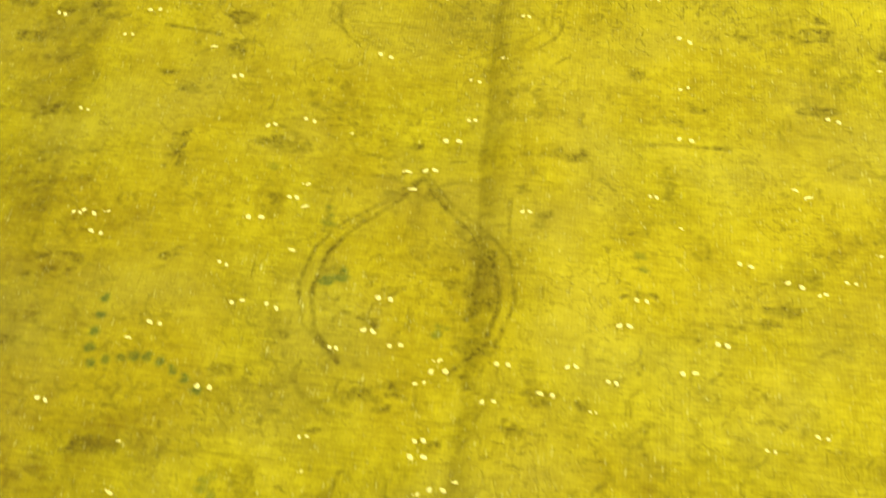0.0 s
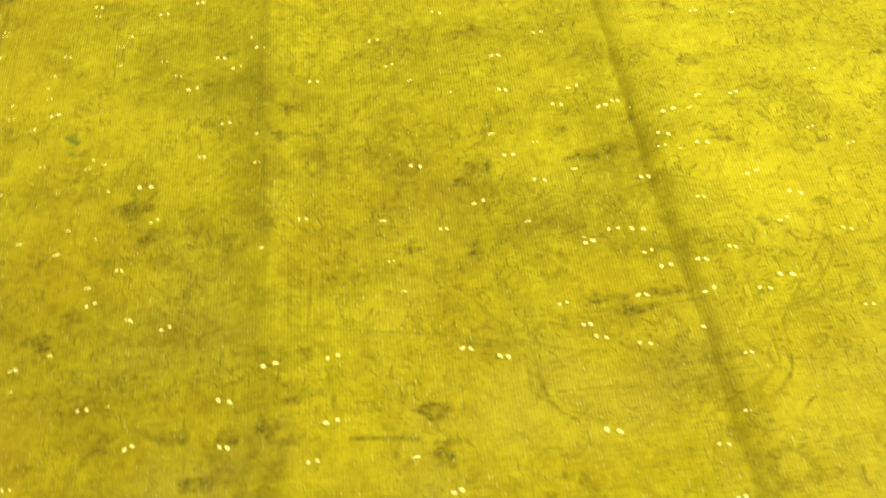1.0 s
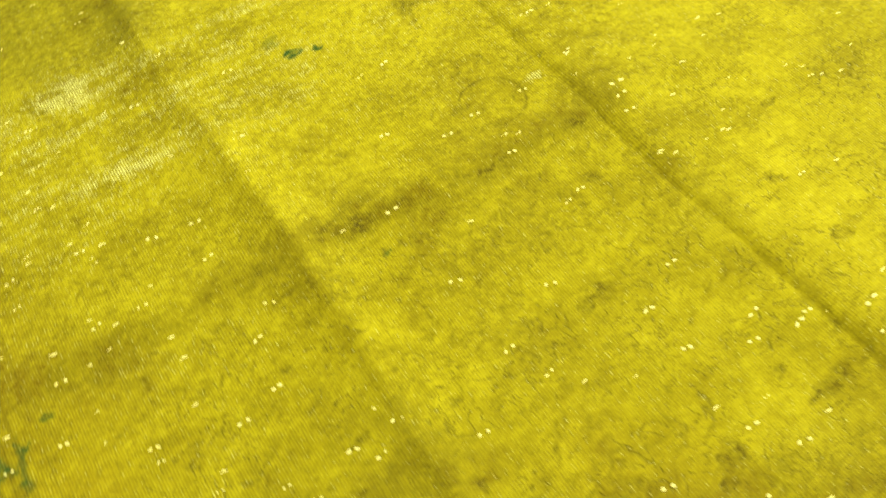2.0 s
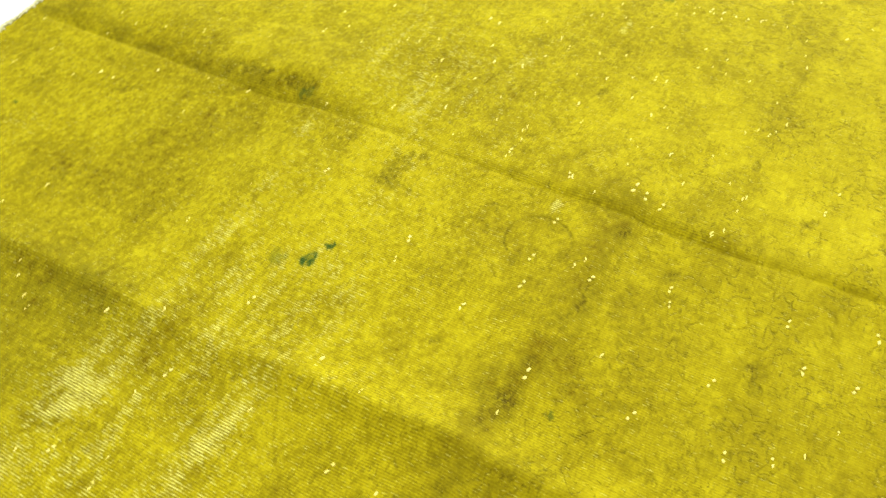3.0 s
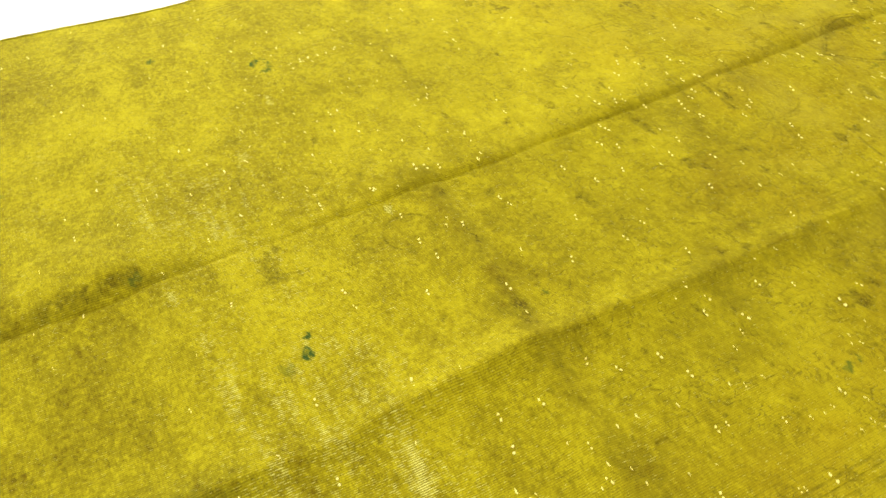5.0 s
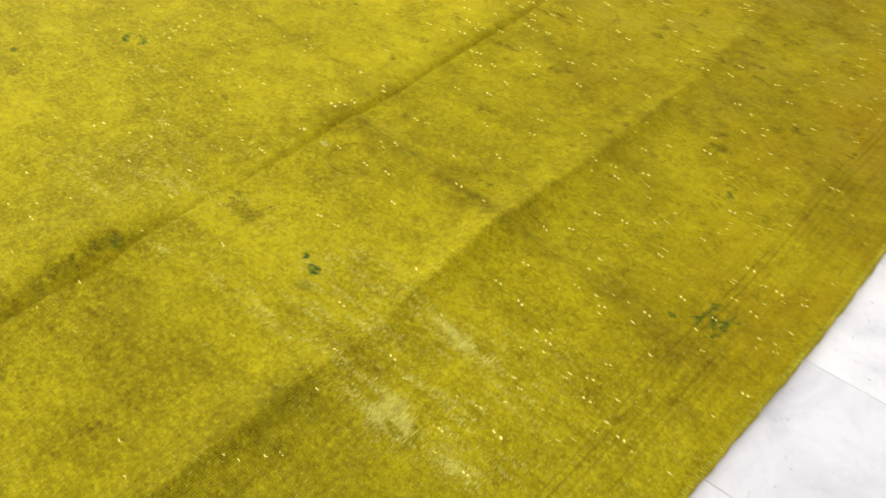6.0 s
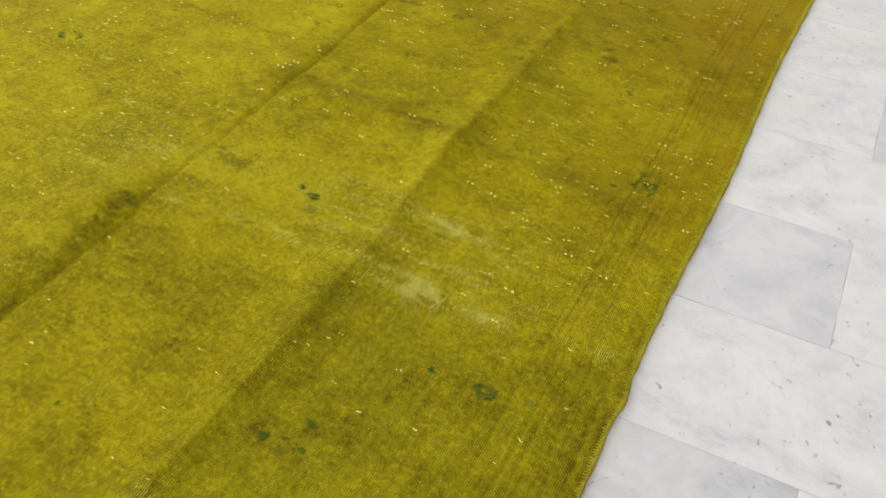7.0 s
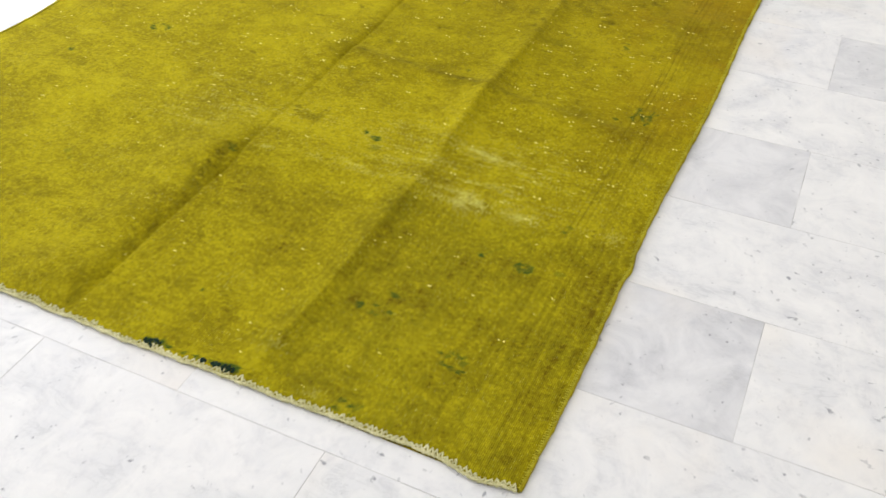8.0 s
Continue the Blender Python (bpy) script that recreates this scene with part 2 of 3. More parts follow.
def tube(points, radii, sides=8):
    """Vertices and quads of a tube along points, a radius at each."""
    p = np.asarray(points, dtype=float)
    d = np.gradient(p, axis=0)
    d /= np.linalg.norm(d, axis=1)[:, None]
    up = np.array([0.0, 0.0, 1.0])
    a = np.cross(d, up)
    a /= np.linalg.norm(a, axis=1)[:, None] + 1e-9
    b = np.cross(a, d)
    w = np.arange(sides) * 2 * np.pi / sides
    r = np.asarray(radii, dtype=float)
    r = np.broadcast_to(r[:, None] if r.ndim == 1 else r, (len(p), sides))[:, :, None]
    v = p[:, None] + r * (np.cos(w)[None, :, None] * a[:, None] + np.sin(w)[None, :, None] * b[:, None])
    i = np.arange(len(p) - 1)[:, None] * sides
    j, k = np.arange(sides)[None], (np.arange(sides)[None] + 1) % sides
    f = np.stack([i + j, i + k, i + sides + k, i + sides + j], axis=-1).reshape(-1, 4)
    return v.reshape(-1, 3), f


# ---- the room ----
def wall(name, x0, x1, y0, y1, holes=()):
    """An upright slab in the room's own axes; holes: (from, to, low, high) along y, cut right through."""
    bm = bmesh.new()
    cuts = [y0] + [v for h in holes for v in h[:2]] + [y1]
    for i in range(len(cuts) - 1):
        if i % 2 == 0:
            box(bm, x0, x1, cuts[i], cuts[i + 1], 0, HEIGHT)
        else:
            low, high = holes[i // 2][2:]
            box(bm, x0, x1, cuts[i], cuts[i + 1], 0, low)
            box(bm, x0, x1, cuts[i], cuts[i + 1], high, HEIGHT)
    ob = part(name, bm, PLASTER, None)
    ob.matrix_world = ROOM
    return tagged(ob, "plain white plastered wall of the showroom", "wall", kind="structure")


wall("wall_west", X0 - 0.2, X0, Y0, Y1, [(-1.5, 3.5, 0.35, 2.55)])
wall("wall_east", X1, X1 + 0.2, Y0, Y1)
wall("wall_south", X0 - 0.2, X1 + 0.2, Y0 - 0.2, Y0)
wall("wall_north", X0 - 0.2, X1 + 0.2, Y1, Y1 + 0.2)
bm = bmesh.new()
box(bm, X0 - 0.2, X1 + 0.2, Y0 - 0.2, Y1 + 0.2, HEIGHT, HEIGHT + 0.15)
ob = part("ceiling", bm, PLASTER, None)
ob.matrix_world = ROOM
tagged(ob, "plain white painted ceiling", "ceiling", kind="structure")

# ---- the rug ----
WIDE, LONG, MID = 1.895, 2.90, -0.905
STEP = 0.0024
nx, ny = int(WIDE / STEP) + 1, int((LONG + 0.02) / STEP) + 1
gx, gy = np.meshgrid(np.linspace(-1, 0, nx) * WIDE, np.linspace(0, 1, ny) * LONG)
rng = np.random.default_rng(7)


def lattice(x, y, cell_x, cell_y, seed):
    """Smooth random values between 0 and 1, one a cell."""
    u, v = (x + 5) / cell_x, (y + 5) / cell_y
    i, j = np.floor(u).astype(np.int64), np.floor(v).astype(np.int64)

    def chance(p, q):
        h = (p * 374761393 + q * 668265263 + seed * 974634777) & 0xFFFFFFFF
        h = ((h ^ (h >> 13)) * 1274126177) & 0xFFFFFFFF
        return ((h ^ (h >> 16)) & 0xFFFF) / 65535.0

    fu, fv = u - i, v - j
    fu, fv = fu * fu * (3 - 2 * fu), fv * fv * (3 - 2 * fv)
    a = chance(i, j) * (1 - fu) + chance(i + 1, j) * fu
    b = chance(i, j + 1) * (1 - fu) + chance(i + 1, j + 1) * fu
    return a * (1 - fv) + b * fv


def cloud(x, y, cell, seed, octaves=3, stretch=1.0):
    total, weight, amp = 0, 0, 1.0
    for k in range(octaves):
        total = total + amp * lattice(x, y, cell * stretch / 2 ** k, cell / 2 ** k, seed + k)
        weight += amp
        amp *= 0.55
    return total / weight


def smooth(a, b, v):
    t = np.clip((v - a) / (b - a), 0, 1)
    return t * t * (3 - 2 * t)


def hill(v, wide):
    return np.exp(-(v / wide) ** 2)


def edge_shift(x, y):
    """The rug is not quite square: its ends and sides wave a little."""
    end = 0.026 * np.clip((-x - 0.3) / 0.77, 0, 1.3) - 0.003 * smooth(-0.45, -0.25, x) + 0.004 * smooth(-0.3, -0.5, x) + 0.012 * hill(x + 0.075, 0.045) + 0.002 * np.sin(x * 14) + 0.006 * (cloud(x, x * 0, 0.05, 15, 2) - 0.5)
    side = 0.004 * np.sin(y * 6.5) + 0.006 * hill(y - 0.57, 0.03)
    left = 0.02 * hill(y - 0.8, 0.22) - 0.012 * np.sin(y * 5)
    f, g = smooth(0.25, 0.0, y), smooth(-0.25, 0.0, x)
    return side * g + left * smooth(-1.6, -WIDE, x), -end * f


def crest_line(y):
    return -0.515 + 0.007 * hill(y - 0.7, 0.15) - 0.006 * np.sin(y * 5 + 2.4) + 0.010 * (cloud(y * 0, y, 0.09, 19, 2) - 0.5) - 0.045 * smooth(1.3, 2.3, y)


def crease_line(y):
    return -0.899 - 0.020 * smooth(0.6, 0.1, y) + 0.0015 * np.sin(y * 17) + 0.0012 * np.sin(y * 41 + 1) - 0.036 * smooth(0.0, 0.9, y) - 0.044 * smooth(0.9, 2.3, y)


def relief(x, y):
    """Height of the face: two long creases from folding, two cross creases, and slow waves."""
    u = x - crest_line(y)
    strong = (0.85 + 0.15 * smooth(0.95, 0.7, y) + 0.15 * np.sin(y * 9)) * smooth(2.6, 1.7, y) * (1 - 0.5 * smooth(1.25, 1.5, y))
    strong = strong * (1 - 0.6 * hill(y - 0.70, 0.09)) * (0.55 + 0.45 * smooth(0.15, 0.6, y)) * (1 + 0.35 * hill(y - 1.12, 0.2))
    ridge = np.where(u < 0, np.exp(-(np.hypot(u, 0.009) - 0.009) / 0.05), np.exp(-(np.hypot(u, 0.009) - 0.009) / 0.022)) * 0.020 * (0.75 + 0.5 * cloud(x, y, 0.10, 29, 2)) * strong
    w = x - crease_line(y)
    deep = (0.62 + 0.38 * smooth(0.72, 0.5, y) - 0.36 * hill(y - 0.72, 0.13) + 0.12 * np.sin(y * 13 + 1)) * (0.8 + 0.4 * cloud(x * 0, y, 0.08, 9, 2)) * (1 + 0.35 * smooth(0.62, 0.5, y) + 0.6 * smooth(1.6, 1.9, y) + 0.45 * smooth(0.95, 1.1, y) * smooth(1.8, 1.6, y))
    wide = 0.010 + 0.022 * smooth(0.75, 0.45, y) + 0.012 * smooth(1.75, 2.05, y)
    rise = np.clip(-w, 0, 1)
    bank = (1 - np.exp(-(rise / wide) ** 1.05)) * hill(np.clip(rise - wide, 0, 1), 0.16) * 0.0165 * deep * (wide / 0.034) ** 0.4
    bank = bank * (0.75 + 0.5 * cloud(x, y, 0.06, 39, 2))
    lift = np.clip(w, 0, 1)
    lip = 0.0042 * (1 - np.exp(-lift / 0.006)) * np.exp(-lift / 0.035) * (0.45 + 0.9 * cloud(x * 0, y, 0.11, 49, 2)) * (0.35 + 0.95 * smooth(0.8, 0.5, y) + 0.4 * smooth(1.0, 1.2, y) * smooth(2.0, 1.7, y))
    c = y - (0.99 - 0.085 * x)
    cross = np.where(c < 0, hill(c, 0.05), hill(c, 0.025)) * 0.008 * smooth(-0.05, -0.2, x) * smooth(-1.3, -0.9, x)
    e = y - (0.575 - 0.02 * x)
    cross = cross + np.where(e < 0, hill(e, 0.05), hill(e, 0.12)) * 0.007
    slow = (cloud(x, y, 0.42, 31, 2) - 0.5) * 0.005 + (cloud(x, y, 0.12, 41, 2) - 0.5) * 0.003 + (cloud(x, y, 0.035, 45, 2) - 0.5) * 0.0012
    return np.maximum(ridge + bank + lip + cross + slow - 0.0025, -0.0045)


# the old pattern: strokes and blots in even masks, mirrored about the middle
old_and_shade, ink, bare = np.zeros((ny, nx)), np.zeros((ny, nx)), np.zeros((ny, nx))


def window(x, y, reach):
    i0, i1 = np.searchsorted(gx[0], (x - reach, x + reach))
    j0, j1 = np.searchsorted(gy[:, 0], (y - reach, y + reach))
    return slice(j0, j1), slice(i0, i1)


def blot(mask, x, y, rx, ry, depth, seed, ragged=0.6):
    s = window(x, y, max(rx, ry) * 2)
    if gx[s].size:
        d = np.hypot((gx[s] - x) / rx, (gy[s] - y) / ry)
        d = d + ragged * 2.4 * (cloud(gx[s], gy[s], max(rx * 0.55, 0.0035), seed, 2, 1.6) - 0.5)
        mask[s] = np.maximum(mask[s], depth * smooth(1.25, 0.65, d))


def stroke(mask, points, wide, depth):
    for (ax, ay), (bx, by) in zip(points, points[1:]):
        cx, cy, n = (ax + bx) / 2, (ay + by) / 2, math.hypot(bx - ax, by - ay)
        s = window(cx, cy, n / 2 + wide * 3)
        if gx[s].size:
            t = np.clip(((gx[s] - ax) * (bx - ax) + (gy[s] - ay) * (by - ay)) / max(n * n, 1e-9), 0, 1)
            d = np.hypot(gx[s] - ax - t * (bx - ax), gy[s] - ay - t * (by - ay))
            mask[s] = np.maximum(mask[s], depth * smooth(wide * 1.1, wide * 0.35, d))


def arc(x, y, r, a, b, n=9, squeeze=1.0):
    return [(x + r * math.cos(radians(a + (b - a) * i / n)), y + r * squeeze * math.sin(radians(a + (b - a) * i / n))) for i in range(n + 1)]


def both(fn, mask, points, *rest):
    fn(mask, points, *rest)
    fn(mask, [(2 * AXIS - x, y) for x, y in points], *rest)


def rosette(x, y, r, depth, seed):
    for k in range(8):
        a = k * math.pi / 4
        for side in (x, 2 * MID - x):
            blot(old_and_shade, side + r * math.cos(a), y + r * math.sin(a), r * 0.36, r * 0.36, depth, seed + k, 0.5)


# the pointed pendant near the middle line, with its double outline, tail and wings
AXIS = MID - 0.012
half = [(AXIS + 0.004, 2.002), (AXIS - 0.026, 2.040), (AXIS - 0.062, 2.072), (AXIS - 0.080, 2.100), (AXIS - 0.088, 2.140), (AXIS - 0.078, 2.180), (AXIS - 0.050, 2.208)]
both(stroke, old_and_shade, half, 0.0032, 0.80)
both(stroke, old_and_shade, [(AXIS + (x - AXIS) * 1.16, y - 0.006) for x, y in half], 0.0028, 0.66)
both(stroke, old_and_shade, arc(AXIS + 0.04, 2.20, 0.055, 20, 100), 0.0045, 0.40)
both(stroke, old_and_shade, arc(AXIS + 0.045, 2.04, 0.045, 170, 290, squeeze=0.7), 0.0030, 0.42)
both(stroke, old_and_shade, [(AXIS - 0.085, 2.058), (AXIS - 0.045, 2.058)], 0.003, 0.5)
both(stroke, old_and_shade, [(AXIS - 0.088, 2.03), (AXIS - 0.090, 2.075)], 0.003, 0.5)
both(stroke, old_and_shade, arc(AXIS, 1.803, 0.122, -8, 38, 7, 0.5), 0.0028, 0.6)
both(stroke, old_and_shade, arc(AXIS, 1.66, 0.21, -10, 75, 14, 0.55), 0.0024, 0.42)
both(stroke, old_and_shade, [(AXIS + 0.122, 1.803), (AXIS + 0.128, 1.76), (AXIS + 0.16, 1.72), (AXIS + 0.205, 1.665)], 0.0024, 0.45)
both(stroke, old_and_shade, arc(AXIS + 0.06, 1.635, 0.055, 150, 330), 0.0026, 0.35)
AXIS = MID
for mx, my, mr in ((0.102, 1.912, 0.019), (0.08, 1.66, 0.016), (0.25, 1.50, 0.02), (0.42, 1.84, 0.02)):
    rosette(MID + mx, my, mr, 0.5, int(mx * 1000))
for mx, my, rx, ry in ((0.146, 1.972, 0.018, 0.010), (0.25, 1.995, 0.006, 0.02), (0.0, 1.972, 0.010, 0.004), (0.02, 2.165, 0.008, 0.006), (0.33, 2.13, 0.018, 0.006),
                       (0.215, 1.862, 0.010, 0.007), (0.365, 1.79, 0.016, 0.005), (0.03, 1.71, 0.02, 0.005), (0.007, 1.517, 0.02, 0.008), (0.146, 1.519, 0.014, 0.008),
                       (0.01, 2.235, 0.010, 0.012), (0.225, 2.115, 0.012, 0.006), (0.095, 2.185, 0.012, 0.008), (0.55, 1.525, 0.02, 0.012), (0.4, 1.89, 0.02, 0.006)):
    for side in (MID + mx, MID - mx):
        blot(old_and_shade, side, my, rx, ry, 0.72, int(my * 1000 + side * 300), 1.1)

# scrolls and cartouches of the middle field, in thin double outline
SCROLLS = (
    ((0.136, 1.775), (0.135, 1.806), (0.111, 1.827), (0.080, 1.839)), ((0.111, 1.809), (0.035, 1.812)), ((0.095, 1.734), (0.088, 1.725), (0.028, 1.723)),
    ((0.376, 1.614), (0.376, 1.706), (0.356, 1.708), (0.352, 1.632)), ((0.359, 1.708), (0.218, 1.732), (0.150, 1.750)), ((0.323, 1.689), (0.317, 1.713), (0.288, 1.713)),
    ((0.404, 1.473), (0.409, 1.531), (0.370, 1.576), (0.345, 1.595)), ((0.180, 1.422), (0.182, 1.465), (0.229, 1.467)), ((0.114, 1.580), (0.073, 1.565), (0.024, 1.576)),
    ((0.632, 1.533), (0.621, 1.566), (0.602, 1.588)), ((0.603, 1.409), (0.582, 1.412), (0.582, 1.444), (0.603, 1.441)), ((0.386, 1.756), (0.391, 1.788), (0.430, 1.797), (0.435, 1.771)),
)
for pts in SCROLLS:
    both(stroke, old_and_shade, [(MID - 0.012 + x, y) for x, y in pts], 0.0024, 0.48)
    both(stroke, old_and_shade, [(MID - 0.012 + x * 0.985 - 0.006, y + 0.008) for x, y in pts], 0.0019, 0.3)
# blots where dark wool shows under the dye, longest along the weft
for x, y, rx, ry in ((-0.567, 2.147, 0.016, 0.009), (-0.690, 1.859, 0.010, 0.010), (-0.504, 1.961, 0.014, 0.009), (-0.668, 2.307, 0.020, 0.009), (-0.663, 1.996, 0.006, 0.018),
                     (-0.762, 1.983, 0.020, 0.009), (-1.310, 1.791, 0.018, 0.009), (-1.234, 1.798, 0.018, 0.004), (-1.270, 2.114, 0.022, 0.004), (-1.028, 2.257, 0.012, 0.006),
                     (-0.518, 1.816, 0.012, 0.011), (-0.890, 1.522, 0.018, 0.008), (-0.765, 1.517, 0.014, 0.010), (-1.034, 1.394, 0.014, 0.009), (-0.755, 1.295, 0.012, 0.010),
                     (-0.359, 1.523, 0.014, 0.010), (-0.467, 1.589, 0.012, 0.010), (-0.900, 1.724, 0.022, 0.007), (-0.279, 1.686, 0.008, 0.014), (-0.449, 1.864, 0.016, 0.008)):
    blot(old_and_shade, x, y, rx, ry, 0.80, int(-x * 1000), 1.2)
stroke(old_and_shade, [(-1.126, 1.951), (-1.17, 1.946), (-1.214, 1.945)], 0.003, 0.75)
stroke(old_and_shade, [(-0.601, 1.834), (-0.666, 1.842)], 0.003, 0.7)

# the rest of the field: small leaves, hooks and rings, denser towards the middle of the rug
for k in range(620):
    x, y = rng.uniform(0.0, 0.86), rng.uniform(0.03, LONG)
    rich = 0.25 + 0.75 * smooth(0.75, 1.5, np.array(y))
    if rng.random() > rich:
        continue
    kind, depth, turn = rng.random(), rng.uniform(0.22, 0.6) * (0.5 + 0.5 * rich), rng.uniform(0, 360)
    if kind < 0.5:
        both(stroke, old_and_shade, arc(MID + x, y, rng.uniform(0.006, 0.022), turn, turn + rng.uniform(60, 150)), rng.uniform(0.0017, 0.0026), min(0.6, depth))
    elif kind < 0.58:
        rosette(MID + x, y, rng.uniform(0.008, 0.017), depth, k)
    else:
        rx, ry = rng.uniform(0.004, 0.017), rng.uniform(0.003, 0.009)
        for side in (MID + x, MID - x):
            if rng.random() < 0.75:
                blot(old_and_shade, side, y, rx, ry, depth * 1.45, k, 1.0)
# sprays of short broken strokes, mirrored
for k in range(280):
    x, y, a = rng.uniform(0.0, 0.84), rng.uniform(0.9, 2.55), rng.uniform(0, 6.28)
    for i in range(int(rng.integers(2, 6))):
        px, py, n = x + rng.normal(0, 0.013), y + rng.normal(0, 0.010), rng.uniform(0.003, 0.010)
        t, bend = a + rng.choice((0.0, 1.57, 0.8)) + rng.normal(0, 0.3), rng.uniform(-0.8, 0.8)
        pts = [(MID + px - n * math.cos(t), py - n * math.sin(t)), (MID + px, py), (MID + px + n * math.cos(t + bend), py + n * math.sin(t + bend))]
        both(stroke, old_and_shade, pts, rng.uniform(0.0017, 0.0030), rng.uniform(0.25, 0.62))
# heavier blots where the dye took unevenly
for k in range(75):
    blot(old_and_shade, rng.uniform(-0.62, -0.06), rng.uniform(1.25, 2.4), rng.uniform(0.005, 0.014), rng.uniform(0.004, 0.011), rng.uniform(0.4, 0.75), 500 + k, 1.1)
# short streaks along the weft, where rows of pile are lost
for k in range(330):
    x, y, n = rng.uniform(-WIDE, 0), rng.uniform(0.5, LONG), rng.uniform(0.01, 0.06)
    stroke(old_and_shade, [(x, y), (x + n, y + rng.uniform(-0.002, 0.002))], rng.uniform(0.0016, 0.0028), rng.uniform(0.10, 0.28))
for k in range(70):
    x, y, n = rng.uniform(-WIDE, 0), rng.uniform(1.2, LONG), rng.uniform(0.01, 0.07)
    stroke(bare, [(x, y), (x + n, y + rng.uniform(-0.001, 0.001))], 0.0018, rng.uniform(0.1, 0.35))
thin = bare.copy()
# guard stripes of the side border, and of the end
for bx, d in ((-0.066, 0.28), (-0.078, 0.5), (-0.089, 0.5), (-0.118, 0.32), (-0.132, 0.5), (-0.145, 0.45), (-0.172, 0.25)):
    for side in (bx, -WIDE - bx):
        line = [(side - 0.008 * (y / 1.6) + 0.002 * math.sin(y * 11), y) for y in np.linspace(0.09, LONG - 0.1, 40)]
        stroke(old_and_shade, line, 0.0024, d * 1.25)
for by, d in ((0.055, 0.22), (0.09, 0.26)):
    stroke(old_and_shade, [(-0.15, by), (-WIDE + 0.15, by)], 0.006, d)

# green ink that the yellow dye did not cover
for x, y, r, d in ((-0.676, 0.735, 0.014, 1.0), (-0.706, 0.747, 0.008, 1.0), (-0.191, 1.066, 0.007, 0.95), (-0.430, 0.241, 0.013, 0.85), (-0.383, 0.299, 0.010, 0.8), (-0.390, 0.237, 0.010, 0.7),
                   (-0.369, 0.252, 0.009, 0.8), (-0.144, 0.622, 0.011, 0.65), (-0.125, 0.489, 0.010, 0.45), (-0.282, 0.474, 0.008, 0.95), (-1.297, 0.377, 0.014, 0.45), (-1.627, 0.737, 0.010, 0.8),
                   (-0.728, 0.152, 0.004, 1.0), (-0.607, 1.107, 0.006, 0.9), (-0.275, 1.411, 0.010, 0.7), (-0.856, 2.125, 0.009, 0.65), (-1.132, 2.077, 0.006, 0.5), (-0.830, 2.060, 0.008, 0.4),
                   (-0.948, 0.551, 0.011, 0.6), (-0.960, 2.165, 0.006, 0.5), (-0.762, 2.007, 0.006, 0.35), (-0.775, 2.326, 0.009, 0.4), (-0.655, 0.700, 0.014, 0.4)):
    for k in range(1 if d > 0.79 else 4):
        q = 0.9 if d > 0.79 else 0.6
        blot(ink, x + (k > 0) * rng.normal(0, r * 0.8), y + (k > 0) * rng.normal(0, r * 0.8), r * q, r * q * 0.8, d, int(-x * 1000) + k, 0.9)
stroke(ink, [(-0.278, 0.478), (-0.262, 0.498), (-0.246, 0.517)], 0.005, 0.34)
for k in range(13):      # a dotted curl
    a = k / 12
    bx, by = (-0.637, 2.170 + 0.20 * a) if a < 0.33 else (-0.642 - 0.155 * (a - 0.33), 2.234 - 0.012 * math.sin((a - 0.33) * 4.6) + 0.014 * max(0.0, a - 0.7) / 0.3)
    blot(ink, bx, by, 0.0052, 0.0045, 0.75, 90 + k, 0.5)
for cx, cy, rad, a0, a1, d in ((-1.494, 0.945, 0.024, 0, 250, 0.8), (-0.211, 0.194, 0.022, 20, 330, 0.75), (-0.330, 0.024, 0.018, -20, 250, 0.7), (-0.188, 0.474, 0.015, 0, 320, 0.85)):
    for k, (x, y) in enumerate(arc(cx, cy, rad, a0, a1, 11, 0.75)):
        q = rng.uniform(0.0035, 0.008)
        blot(ink, x + rng.normal(0, 0.003), y + rng.normal(0, 0.003), q, q * 0.8, d * rng.uniform(0.7, 1.3), k + int(-cx * 100), 0.9)
for pts in (((-0.156, 1.072), (-0.155, 1.098), (-0.150, 1.135)), ((-0.119, 1.070), (-0.116, 1.095), (-0.117, 1.132)), ((-0.152, 1.112), (-0.137, 1.104), (-0.118, 1.108)), ((-0.165, 1.085), (-0.156, 1.09)), ((-0.135, 1.102), (-0.128, 1.085)), ((-0.117, 1.12), (-0.102, 1.125))):
    for (ax, ay), (bx, by) in zip(pts, pts[1:]):
        n = max(2, int(math.hypot(bx - ax, by - ay) / 0.0045))
        for k in range(n + 1):
            q = rng.uniform(0.0026, 0.0052)
            blot(ink, ax + (bx - ax) * k / n + rng.normal(0, 0.0012), ay + (by - ay) * k / n + rng.normal(0, 0.0012), q, q, rng.uniform(0.5, 1.0), k + int(ay * 1000), 0.8)
for x, r in ((-0.722, 0.020), (-0.560, 0.016), (-0.585, 0.012), (-0.690, 0.008), (-0.655, 0.006), (-0.625, 0.007), (-0.600, 0.008), (-0.548, 0.008)):
    blot(ink, x, 0.014 + r * 0.2, r, r * 0.55, 1.0, int(-x * 900), 0.9)

# a green cast under the dye at the worn end
ink = np.maximum(ink, smooth(1.1, 0.5, gy) * (0.05 + 0.09 * smooth(-0.58, -0.48, gx) * smooth(0.66, 0.54, gy)) * (0.5 + cloud(gx, gy, 0.09, 93, 3)))
# bare foundation: a worn band across, with thin patches
panel = smooth(-0.012, 0.020, gy - 0.625 - 0.056 * gx) * smooth(1.06, 0.98, gy + 0.085 * gx)
across = smooth(-1.5, -1.2, gx) * smooth(0.02, -0.1, gx)
rows = smooth(0.40, 0.85, lattice(gx, gy, 0.05, 0.010, 13)) * (0.35 + 0.65 * lattice(gx, gy, 0.012, 0.006, 14))
